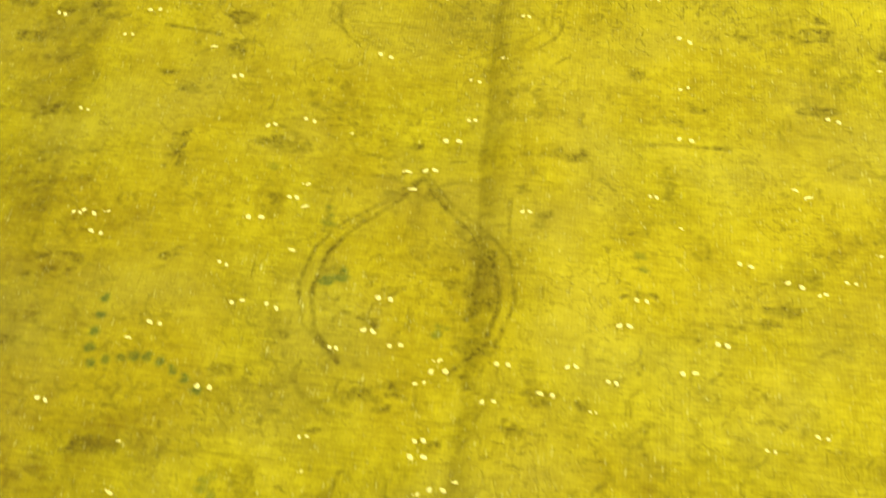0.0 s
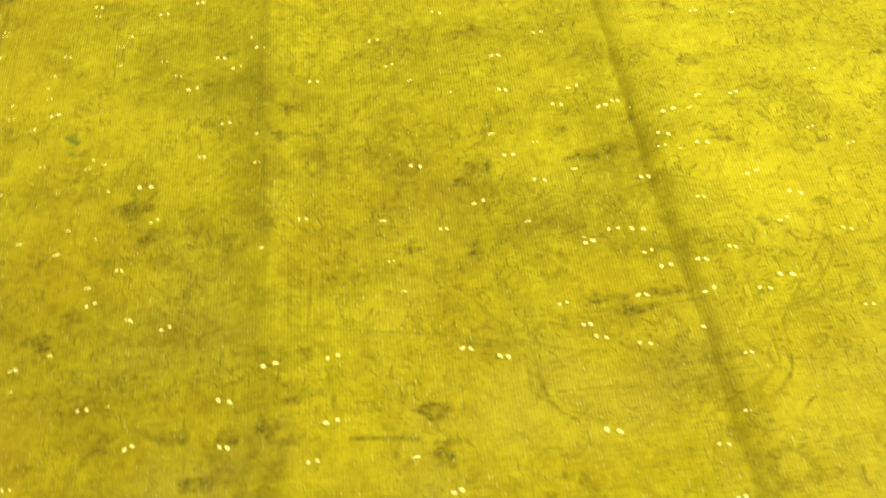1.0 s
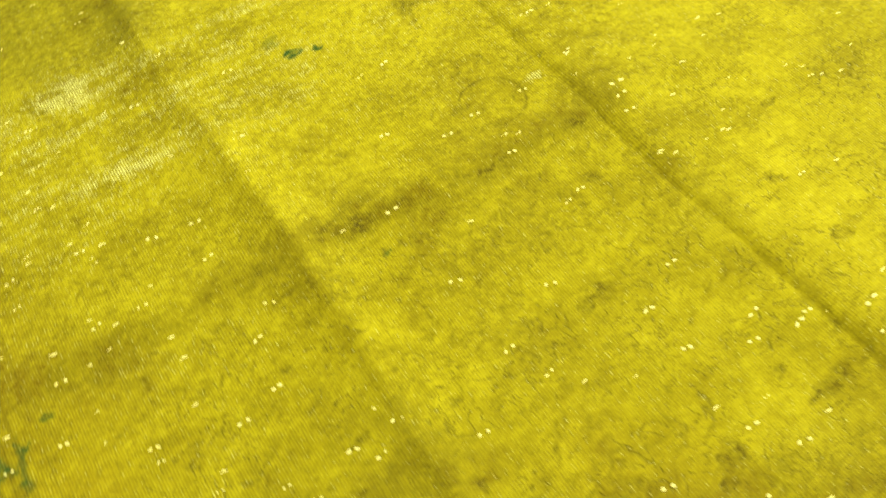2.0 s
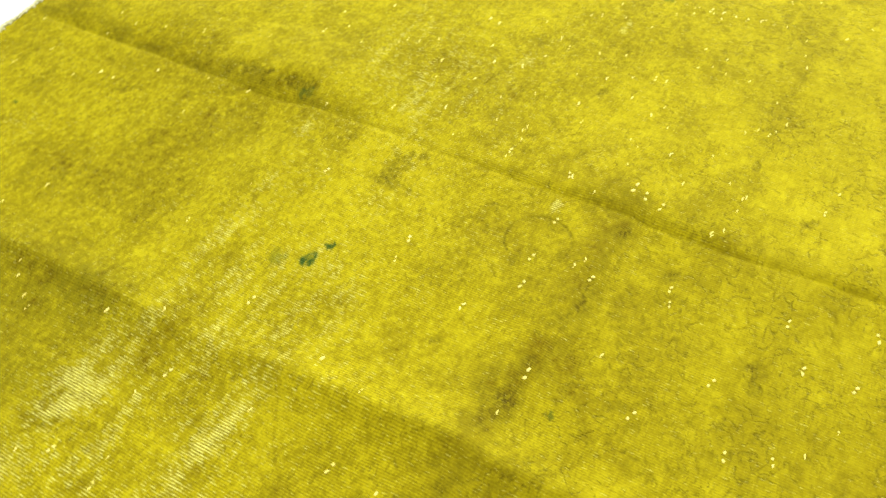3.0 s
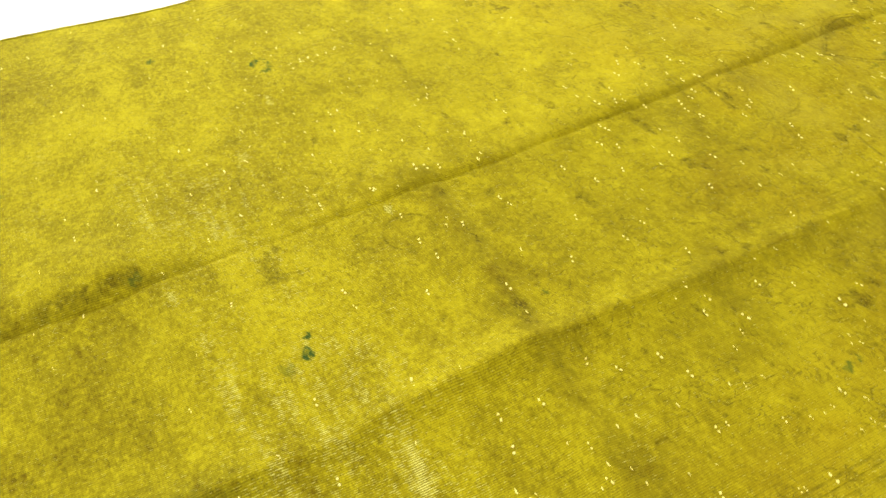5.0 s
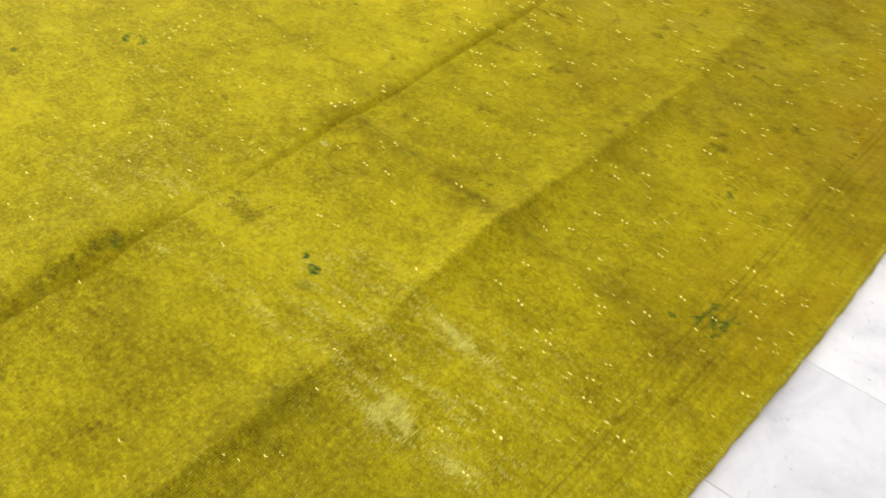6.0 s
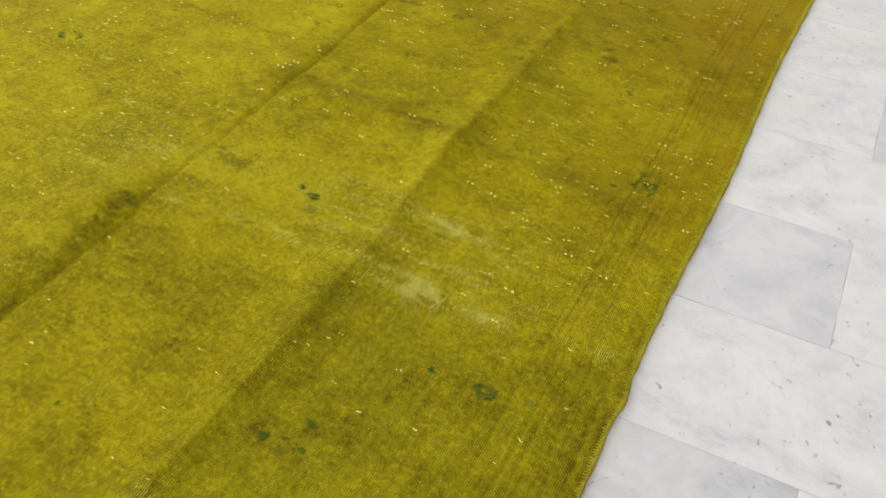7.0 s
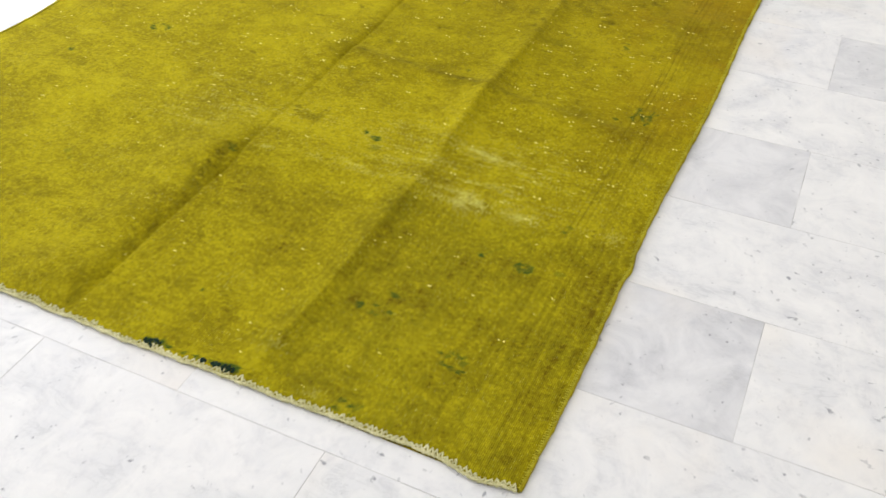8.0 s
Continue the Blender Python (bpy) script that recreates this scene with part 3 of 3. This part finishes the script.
bare = thin + panel * smooth(1.0, 0.72, gy) * across * (0.10 + 0.55 * rows * smooth(0.36, 0.66, cloud(gx, gy, 0.13, 11, 2, 2.0)))
for x, y, rx, ry, d in ((-0.390, 0.612, 0.075, 0.036, 1.2), (-0.260, 0.612, 0.065, 0.026, 0.9), (-0.400, 0.787, 0.095, 0.022, 0.85), (-0.664, 0.774, 0.020, 0.016, 1.0), (-0.500, 0.628, 0.050, 0.018, 0.45), (-0.585, 0.632, 0.060, 0.010, 0.5),
                        (-0.775, 0.610, 0.050, 0.016, 0.5), (-0.888, 0.592, 0.035, 0.014, 0.7), (-1.170, 0.808, 0.040, 0.016, 0.7), (-1.106, 0.643, 0.060, 0.010, 0.5), (-1.040, 0.767, 0.060, 0.008, 0.7), (-1.354, 0.914, 0.040, 0.010, 0.5),
                        (-0.914, 0.980, 0.018, 0.007, 0.85), (-0.496, 0.803, 0.035, 0.014, 0.6), (-0.050, 0.635, 0.030, 0.025, 0.6), (-0.178, 0.604, 0.040, 0.016, 0.6), (-0.392, 0.031, 0.032, 0.015, 1.0), (-0.150, 0.730, 0.050, 0.008, 0.5),
                        (-0.517, 0.094, 0.030, 0.030, 0.35)):
    s = window(x, y, max(rx, ry) * 2.4)
    g = np.exp(-((gx[s] - x) / rx) ** 2 - ((gy[s] - y) / ry) ** 2)
    bare[s] = np.maximum(bare[s], d * g * (0.12 + 0.95 * smooth(0.25, 0.8, cloud(gx[s], gy[s], 0.018, 77, 3, 1.6)) + 0.45 * rows[s]))
bare += 0.12 * smooth(0.58, 0.8, cloud(gx, gy, 0.05, 17, 3, 2.0)) * smooth(1.25, 0.95, gy)

dye_and_shade = 0.5 + 0.45 * (cloud(gx, gy, 0.30, 51, 3) - 0.5) + 0.5 * (cloud(gx, gy, 0.05, 61, 3, 1.6) - 0.5)
dye_and_shade += 0.08 * panel - 0.11 * smooth(0.62, 0.52, gy - 0.02 * gx) * smooth(-0.56, -0.46, gx)
# brown line along the cross crease, with part of the fold's shade painted in
old_and_shade = np.maximum(old_and_shade, 0.85 * smooth(0.3, 0.65, cloud(gx, gy, 0.035, 87, 3)) * hill(gy - 1.005 + 0.085 * gx - 0.012 * (cloud(gx, gy, 0.1, 86, 2) - 0.5), 0.019) * smooth(-0.98, -0.9, gx) * smooth(-0.05, -0.5, gx) * cloud(gx, gy, 0.04, 88, 2) * 1.5)
dye_and_shade -= 0.06 * smooth(-0.34, -0.10, gx) * smooth(0.5, 1.15, gy) * (0.5 + cloud(gx, gy, 0.12, 23, 3))
dye_and_shade += 0.10 * smooth(-0.85, -1.15, gx) * smooth(1.1, 1.5, gy) * smooth(2.1, 1.7, gy) - 0.14 * smooth(-0.75, -0.5, gx) * smooth(1.45, 1.95, gy)
# local tone offsets; the dark one by the end paints in uneven light
dye_and_shade += 0.10 * np.exp(-((gx + 0.68) / 0.11) ** 2 - ((gy - 0.47) / 0.11) ** 2) - 0.07 * np.exp(-((gx + 0.72) / 0.15) ** 2 - ((gy - 0.14) / 0.12) ** 2) + 0.16 * np.exp(-((gx + 0.52) / 0.09) ** 2 - ((gy - 1.27) / 0.14) ** 2)
# shade of the cross crease, painted into the dye as a soft dark band
dye_and_shade -= 0.17 * hill(gy - 1.002 + 0.075 * gx, 0.026) * smooth(-0.98, -0.9, gx) * smooth(-0.05, -0.2, gx) * (0.4 + 1.1 * cloud(gx, gy, 0.07, 83, 2))
# tone offsets that put the light gradient over the rug into its dye
dye_and_shade += 0.06 * smooth(1.0, 1.3, gy) + 0.06 * smooth(-0.9, -1.05, gx) * smooth(1.0, 1.3, gy) - 0.07 * np.exp(-((gx + 0.66) / 0.12) ** 2 - ((gy - 1.62) / 0.2) ** 2)
dye_and_shade += 0.06 * smooth(-0.55, -0.4, gx) * smooth(1.05, 1.2, gy) * smooth(1.5, 1.35, gy) - 0.03 * smooth(-0.7, -0.5, gx) * smooth(1.3, 1.5, gy) - 0.06 * smooth(-0.6, -0.45, gx) * smooth(1.5, 1.65, gy) * smooth(2.0, 1.8, gy) - 0.10 * smooth(1.95, 2.2, gy) + 0.09 * np.exp(-((gx + 0.86) / 0.10) ** 2 - ((gy - 1.50) / 0.14) ** 2) - 0.06 * np.exp(-((gx + 0.5) / 0.15) ** 2 - ((gy - 0.68) / 0.08) ** 2)
# rust tint of the dye towards the border
rust = (0.24 * smooth(1.3, 1.7, gy) + 0.8 * smooth(-0.40, -0.04, gx) * smooth(0.75, 1.5, gy)) * (0.35 + 1.2 * smooth(0.3, 0.7, cloud(gx, gy, 0.12, 121, 3)))
# warps that show through as fine lines, most along the side border and the end
dye_and_shade += (lattice(gx, gy, 0.0050, 0.16, 101) - 0.5) * (0.08 + 0.20 * smooth(-0.24, -0.08, gx) + 0.10 * smooth(0.75, 0.4, gy) * smooth(-0.7, -0.4, gx))
# brown smudges; those on the long crease also paint in some of its shade
for x, y, rx, ry, d in ((-0.950, 0.45, 0.014, 0.05, 0.70), (-0.952, 0.53, 0.013, 0.03, 0.75), (-0.866, 0.745, 0.024, 0.032, 0.65), (-0.90, 0.755, 0.018, 0.022, 0.65), (-0.84, 0.77, 0.012, 0.02, 0.6), (-0.955, 1.045, 0.03, 0.04, 0.5), (-0.62, 1.03, 0.05, 0.02, 0.45),
                        (-0.30, 1.04, 0.10, 0.02, 0.4), (-0.49, 0.51, 0.03, 0.05, 0.35), (-0.50, 1.33, 0.03, 0.05, 0.4), (-0.42, 1.36, 0.10, 0.03, 0.35), (-0.17, 1.45, 0.03, 0.03, 0.5), (-0.985, 2.13, 0.015, 0.07, 0.66), (-0.972, 2.06, 0.02, 0.025, 0.4)):
    blot(old_and_shade, x, y, rx, ry, d, int(-x * 777), 0.9)
stroke(old_and_shade, arc(-0.842, 0.985, 0.045, 60, 320, 14), 0.0028, 0.6)
stroke(old_and_shade, arc(-0.90, 1.02, 0.040, 120, 330, 14), 0.0025, 0.5)
old_and_shade = np.where((gx > -0.2) | (gx < -WIDE + 0.2), old_and_shade * (0.45 + 0.55 * smooth(0.55, 0.85, gy)) * (0.30 + 0.70 * smooth(0.2, 0.55, lattice(gx, gy, 0.02, 0.30, 111))), old_and_shade)
# long crease: brown stains, deepened to paint in the shade of its bank
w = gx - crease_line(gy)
old_and_shade = np.maximum(old_and_shade, (0.42 + 0.2 * smooth(0.62, 0.5, gy)) * hill(w + 0.008 + 0.008 * smooth(0.62, 0.5, gy), 0.009 + 0.010 * smooth(0.62, 0.5, gy)) * smooth(0.003, -0.004, w) * smooth(0.35, 0.7, cloud(gx, gy, 0.03, 66, 3)))
old_and_shade *= 0.65 + 0.35 * smooth(0.32, 0.55, cloud(gx, gy, 0.012, 71, 2))

ex, ey = edge_shift(gx, gy)
vx, vy = gx + ex, gy + ey
vz = relief(gx, gy)
rim = np.minimum(np.minimum(gx + WIDE, -gx), np.minimum(gy, LONG - gy))
vz = vz * smooth(-0.02, 0.10, rim) - 0.0016 * smooth(0.006, 0.0, rim)
n_top = nx * ny
top = np.stack([vx, vy, vz], axis=-1).reshape(-1, 3)
ids = np.arange(n_top).reshape(ny, nx)
faces = [np.stack([ids[:-1, :-1], ids[:-1, 1:], ids[1:, 1:], ids[1:, :-1]], axis=-1).reshape(-1, 4)]
# the underside: a skirt round the edge and strips from side to side
ring = np.concatenate([ids[0, :], ids[1:, -1], ids[-1, -2::-1], ids[-2:0:-1, 0]])
low = top[ring].copy()
low[:, 2] = FLOOR_Z + 0.0003
under = n_top + np.arange(len(ring))
faces.append(np.stack([ring, under, np.roll(under, -1), np.roll(ring, -1)], axis=-1))
right, left = under[nx - 1:nx - 1 + ny], np.concatenate([[under[0]], under[:nx + ny + nx - 4:-1]])[:ny]
faces.append(np.stack([left[:-1], left[1:], right[1:], right[:-1]], axis=-1))
me = raw_mesh("wool_face", np.concatenate([top, low]), np.concatenate(faces), RUG)
tones = np.zeros((n_top + len(ring), 4), dtype=np.float32)
tones[:n_top] = np.clip(np.stack([old_and_shade, ink, bare, dye_and_shade], axis=-1), 0, 1).reshape(-1, 4)
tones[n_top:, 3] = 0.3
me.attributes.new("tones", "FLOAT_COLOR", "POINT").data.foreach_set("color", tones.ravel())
warm = np.zeros(n_top + len(ring), dtype=np.float32)
warm[:n_top] = np.clip(rust, 0, 1).ravel()
me.attributes.new("rust", "FLOAT", "POINT").data.foreach_set("value", warm)

rug = new("rug")
rug.location = (0, 0, 0)
tagged(rug, "worn yellow overdyed wool rug with fold creases on marble", "rug")
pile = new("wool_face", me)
pile.parent = rug
tagged(pile, "faded yellow pile with ghost pattern and painted crease shade")


def face_z(x, y):
    i, j = np.clip(np.searchsorted(gx[0], x), 0, nx - 1), np.clip(np.searchsorted(gy[:, 0], y), 0, ny - 1)
    return vz[j, i]


def add_mesh(name, mesh, parent, label=""):
    ob = new(name, mesh)
    ob.parent = parent
    return tagged(ob, label)


# overcast cords along both sides
for side in (0, nx - 1):
    yy = np.arange(0.0, LONG - 0.002, 0.0011)
    jj = np.clip((yy / LONG * (ny - 1)).astype(int), 0, ny - 1)
    out = 0.0004 if side else -0.0004
    path = np.stack([vx[jj, side] + out + 0.0008 * np.sin(yy * 60), np.interp(yy, gy[:, 0], vy[:, side]), vz[jj, side] - 0.0004], axis=-1)
    turn = np.arange(8) * np.pi / 4
    coil = 0.0030 + 0.0010 * np.sin(yy[:, None] / 0.0046 * 2 * np.pi + turn[None]) + 0.0005 * np.sin(yy * 150)[:, None]
    v, f = tube(path, coil, 8)
    add_mesh("selvage", raw_mesh("selvage", v, f, EDGE_YARN), rug, "yellow wool overcast edge")
    r, wraps = np.random.default_rng(21 + side), []
    inward = -1 if side else 1
    for k, y in enumerate(np.arange(0.004, LONG - 0.004, 0.0026)):
        reach = r.uniform(0.0045, 0.0085) if k % 2 else -r.uniform(0.0016, 0.0032)
        base = float(np.interp(y, gy[:, 0], vx[:, side]))
        height = float(np.interp(y, gy[:, 0], vz[:, side]))
        wraps.append((base + inward * reach, y, height + (0.0020 if k % 2 else -0.0012)))
        wraps.append((base, y + 0.0013, height + 0.0030))
    v, f = tube(wraps, 0.0009 + 0.0003 * np.sin(np.arange(len(wraps)) * 0.53), 5)
    add_mesh("overcast_stitch", raw_mesh("overcast_stitch", v, f, WRAP_YARN), rug, "bright yellow overcast stitches")

# cream cord and zigzag stitches along the two ends
for j, way in ((0, -1), (ny - 1, 1)):
    xs = np.linspace(-WIDE + 0.004, -0.004, 900)
    ii = np.clip(((xs + WIDE) / WIDE * (nx - 1)).astype(int), 0, nx - 1)
    fray = 0.004 * (cloud(xs, xs * 0, 0.014, 5, 3) - 0.5)
    path = np.stack([xs, np.interp(xs, gx[0], vy[j]) + way * 0.0012 + fray, vz[j, ii] + 0.0002], axis=-1)
    v, f = tube(path, 0.0030 + 0.0007 * np.sin(xs * 660) + 0.0006 * np.sin(xs * 143), 7)
    add_mesh("end_cord", raw_mesh("end_cord", v, f, CREAM), rug, "cream cotton end cord")
    teeth, pts, r = 205, [], np.random.default_rng(3)
    for k in range(teeth * 2 + 1):
        x = -WIDE + 0.006 + (WIDE - 0.012) * k / (teeth * 2) + r.uniform(-0.0020, 0.0020)
        reach = (0.0088 + r.uniform(-0.0060, 0.0030)) if k % 2 else 0.0005 + r.uniform(-0.0015, 0.001)
        y = np.interp(x, gx[0], vy[j]) - way * reach
        pts.append((x, y, face_z(x, gy[j, 0] - way * abs(reach)) + 0.0012))
    fine = []
    for a, b in zip(pts, pts[1:]):
        for t in (0.0, 0.25, 0.5, 0.75):
            fine.append([a[i] + (b[i] - a[i]) * t for i in range(3)])
    v, f = tube(fine, 0.0018 + r.uniform(-0.0007, 0.0007, len(fine)) + 0.0004 * np.sin(np.arange(len(fine)) * 0.37), 5)
    add_mesh("zigzag_stitch", raw_mesh("zigzag_stitch", v, f, CREAM), rug, "cream zigzag overlock stitches")

# dark green tufts left standing at the end
for x, r in ((-0.722, 0.018), (-0.560, 0.014), (-0.585, 0.009), (-0.612, 0.006)):
    bm = bmesh.new()
    g = np.random.default_rng(int(-x * 1000))
    for k in range(26):
        a, d = g.uniform(0, 6.28), r * math.sqrt(g.random())
        px, py = x + d * math.cos(a), 0.013 + 0.55 * d * math.sin(a) + float(np.interp(x, gx[0], vy[0]))
        m = pose(px, py, float(face_z(px, 0.013)) + 0.001, g.uniform(-30, 30), g.uniform(-30, 30), g.uniform(0, 180)) @ Matrix.Diagonal((1.5, 1.0, 0.8, 1))
        bmesh.ops.create_icosphere(bm, subdivisions=1, radius=0.0026, matrix=m)
    part("green_tuft", bm, DARK_WOOL, rug, "dark green wool tuft at the end")


# bare cotton knots: two little lumps joined by a thread, lying along the weft
def knot_mesh(seed):
    g = np.random.default_rng(seed)
    bm = bmesh.new()
    gap = g.uniform(0.0038, 0.0064)
    if seed < 6:
        lumps = [(side * gap, g.uniform(-0.0012, 0.0012), 0.0021, g.uniform(1.0, 1.7), g.uniform(0.75, 1.15)) for side in (-1, 1)]
    else:
        lumps = [(0, 0, 0.0020, g.uniform(1.5, 3.2), g.uniform(0.6, 1.0)), (gap * g.choice((-1.2, 1.2)), g.uniform(-0.001, 0.001), 0.0013, g.uniform(1.0, 1.6), 0.8)]
    for x, y, r, long, deep in lumps:
        m = pose(x, y, 0.0006, 0, 0, g.uniform(-25, 25)) @ Matrix.Diagonal((long, deep, 0.42, 1))
        for v in bmesh.ops.create_icosphere(bm, subdivisions=1, radius=r, matrix=m)["verts"]:
            v.co += Vector((g.normal(0, 0.0005), g.normal(0, 0.0005), g.normal(0, 0.0002)))
    if g.random() < 0.5:
        bmesh.ops.create_cone(bm, segments=5, radius1=0.0006, radius2=0.0004, depth=gap * 2, cap_ends=False, matrix=pose(0, 0, 0.0004, 0, 90, 0))
    me = bpy.data.meshes.new("knot")
    bm.to_mesh(me)
    bm.free()
    me.materials.append(KNOT)
    return me


KNOTS = [knot_mesh(k) for k in range(14)]
PENDANT_KNOTS = [(-0.583, 1.815), (-0.564, 1.854), (-1.000, 1.794), (-0.699, 1.898), (-0.854, 1.855), (-1.170, 1.809), (-0.547, 1.959), (-0.789, 1.947), (-0.750, 1.958), (-0.957, 1.933), (-0.940, 1.960), (-1.171, 1.939), (-1.170, 1.874), (-1.318, 1.898), (-0.922, 1.998), (-0.791, 2.043), (-0.758, 2.068), (-0.592, 2.081), (-0.606, 2.102), (-0.739, 2.121), (-1.021, 2.042), (-1.141, 2.010), (-1.227, 2.072), (-1.271, 2.087), (-1.322, 2.079), (-1.133, 2.121), (-1.118, 2.148), (-1.205, 2.155), (-0.762, 2.159), (-0.795, 2.160), (-0.691, 2.189), (-0.899, 2.141), (-0.889, 2.175), (-0.860, 2.195), (-0.916, 2.186), (-0.958, 2.207), (-0.943, 2.219), (-1.014, 2.196), (-1.074, 2.192), (-1.110, 2.202), (-1.176, 2.184), (-1.005, 2.232), (-1.054, 2.220), (-0.752, 2.244), (-0.609, 2.272), (-0.950, 2.271), (-0.950, 2.284), (-0.970, 2.310), (-1.287, 2.228)]
FIELD_KNOTS = [(-0.371, 1.200), (-0.452, 1.296), (-0.496, 1.273), (-0.475, 1.318), (-0.507, 1.299), (-0.418, 1.345), (-0.463, 1.409), (-0.506, 1.437), (-0.435, 1.458), (-0.370, 1.494), (-0.651, 1.294), (-0.669, 1.342), (-0.573, 1.359), (-0.804, 1.343), (-0.806, 1.403), (-0.864, 1.310), (-0.737, 1.253), (-0.892, 1.411), (-0.869, 1.436), (-0.921, 1.449), (-0.938, 1.444), (-0.994, 1.475), (-0.980, 1.510), (-0.975, 1.527), (-1.022, 1.527), (-1.067, 1.307), (-1.078, 1.456), (-1.066, 1.575), (-1.106, 1.607), (-1.083, 1.640), (-1.147, 1.660), (-1.001, 1.602), (-0.949, 1.561), (-0.800, 1.506), (-0.830, 1.547), (-0.757, 1.569)]
MIDDLE_KNOTS = [(-0.690, 1.507), (-0.714, 1.601), (-0.871, 1.639), (-0.926, 1.629), (-0.900, 1.625), (-0.931, 1.659), (-0.946, 1.679), (-0.983, 1.680), (-1.019, 1.669), (-1.065, 1.709), (-1.038, 1.723), (-0.982, 1.717), (-0.830, 1.710), (-0.913, 1.712), (-0.850, 1.739), (-0.862, 1.754), (-0.904, 1.767), (-0.971, 1.758), (-1.138, 1.753), (-0.723, 1.751), (-0.760, 1.765), (-0.522, 1.749), (-0.586, 1.746), (-0.409, 1.689), (-0.331, 1.773), (-0.382, 1.819), (-0.476, 1.830), (-0.475, 1.780), (-0.954, 1.881)]
BAND_KNOTS = [(-0.135, 1.167), (-0.087, 1.232), (-0.043, 1.234), (-0.027, 1.001), (-0.118, 0.808), (-0.192, 0.831), (-0.299, 0.878), (-0.382, 0.913), (-0.309, 0.642), (-0.237, 0.613), (-0.247, 0.691), (-0.335, 1.003), (-0.28, 0.995), (-0.22, 1.036), (-0.278, 1.171), (-0.197, 1.11), (-0.148, 1.25), (-0.095, 1.158), (-0.211, 0.866), (-0.461, 1.084), (-0.428, 1.118), (-0.419, 1.185), (-0.642, 1.061), (-0.651, 1.187), (-0.764, 0.998), (-0.812, 0.989), (-0.698, 0.947), (-0.766, 0.833), (-0.538, 0.842), (-0.581, 0.711), (-0.436, 0.924), (-0.448, 0.689), (-0.847, 1.166), (-0.812, 1.073), (-0.982, 1.066), (-0.975, 1.085), (-0.97, 1.109), (-0.887, 0.991), (-0.98, 0.878), (-0.821, 0.666)]
places = PENDANT_KNOTS + FIELD_KNOTS + MIDDLE_KNOTS + BAND_KNOTS
g = np.random.default_rng(12)
for k in range(13):      # a dotted row that a lost weft has left
    places.append((-1.455 - 0.002 * k + g.uniform(-0.002, 0.002), 0.90 + 0.021 * k))
while len(places) < 960:
    x, y = g.uniform(-WIDE + 0.04, -0.03), g.uniform(0.02, LONG - 0.03)
    want = 0.22 + 0.78 * smooth(0.3, 1.0, np.array(y)) * (0.35 + 0.65 * smooth(-1.75, -1.2, np.array(x)))
    charted = (-1.33 < x < -0.36 and 1.22 < y < 2.3) or (-0.95 < x < -0.36 and 0.6 < y < 1.22)
    if g.random() < want * (0.12 if charted else 1.0):
        places.append((x, y))
near = sorted(range(len(places)), key=lambda k: abs(places[k][1] - 1.6) + 0.4 * abs(places[k][0] + 0.8))
rest_v, rest_f, count = [], [], 0
for n, k in enumerate(near):
    x, y = places[k]
    m = pose(x, y, float(face_z(x, y)) + 0.0003, 0, 0, g.uniform(-18, 18)) @ Matrix.Diagonal((*([g.uniform(0.75, 1.1) if k < 154 else g.uniform(0.40, 0.78)] * 3), 1))
    mesh = KNOTS[k % 6 if k < 154 or k % 4 == 0 else 6 + k % 8]
    if n < 290:
        ob = new("knot", mesh)
        ob.parent, ob.matrix_local = rug, m
    else:
        co = [m @ v.co for v in mesh.vertices]
        rest_v += [tuple(c) for c in co]
        for p in mesh.polygons:
            ids4 = [i + count for i in p.vertices]
            rest_f.append(ids4)
        count += len(co)
me = bpy.data.meshes.new("cotton_fleck")
me.from_pydata(rest_v, [], rest_f)
me.materials.append(KNOT)
tagged(add_mesh("cotton_fleck", me, rug, "bare cream cotton knots"), kind="stuff")

# ---- the marble floor ----
TILE_L, TILE_W, GAP = 0.60, 0.298, 0.0012
bm = bmesh.new()
box(bm, X0, X1, Y0, Y1, -0.05, -0.0006)
floor = part("floor", bm, GROUT, None)
floor.matrix_world = ROOM
tagged(floor, "white polished marble tile floor in running bond", "floor", kind="structure")


def slab_mesh(length, material):
    bm = bmesh.new()
    box(bm, 0, length - GAP, 0, TILE_W - GAP, -0.012, 0.0)
    rim = [e for e in bm.edges if all(v.co.z > -0.001 for v in e.verts)]
    bmesh.ops.bevel(bm, geom=rim, offset=0.0004, segments=1, affect="EDGES")
    me = bpy.data.meshes.new("tile")
    bm.to_mesh(me)
    bm.free()
    me.materials.append(material)
    return me


SLABS = {}
g = np.random.default_rng(5)
for row in range(round(Y0 / TILE_W), round(Y1 / TILE_W)):
    first = math.floor((X0 - (0 if row % 2 == 0 else TILE_L / 2)) / TILE_L) * TILE_L + (0 if row % 2 == 0 else TILE_L / 2)
    for k in range(14):
        a, b = max(first + k * TILE_L, X0), min(first + (k + 1) * TILE_L, X1)
        if b - a < 0.02:
            continue
        grey = g.random() < 0.10
        if -0.7 < a < 0.9 and -0.2 < row * TILE_W < 2.2:
            grey = (row, round(b, 2)) in ((0, 0.0), (2, 0.0)) or (row, round(a, 2)) in ((4, 0.0),)
        key = (round(b - a, 3), grey)
        if key not in SLABS:
            SLABS[key] = slab_mesh(b - a, MARBLE_GREY if grey else MARBLE)
        ob = new("tile", SLABS[key])
        ob.parent = floor
        ob.location = (a + GAP / 2, row * TILE_W + GAP / 2, 0)
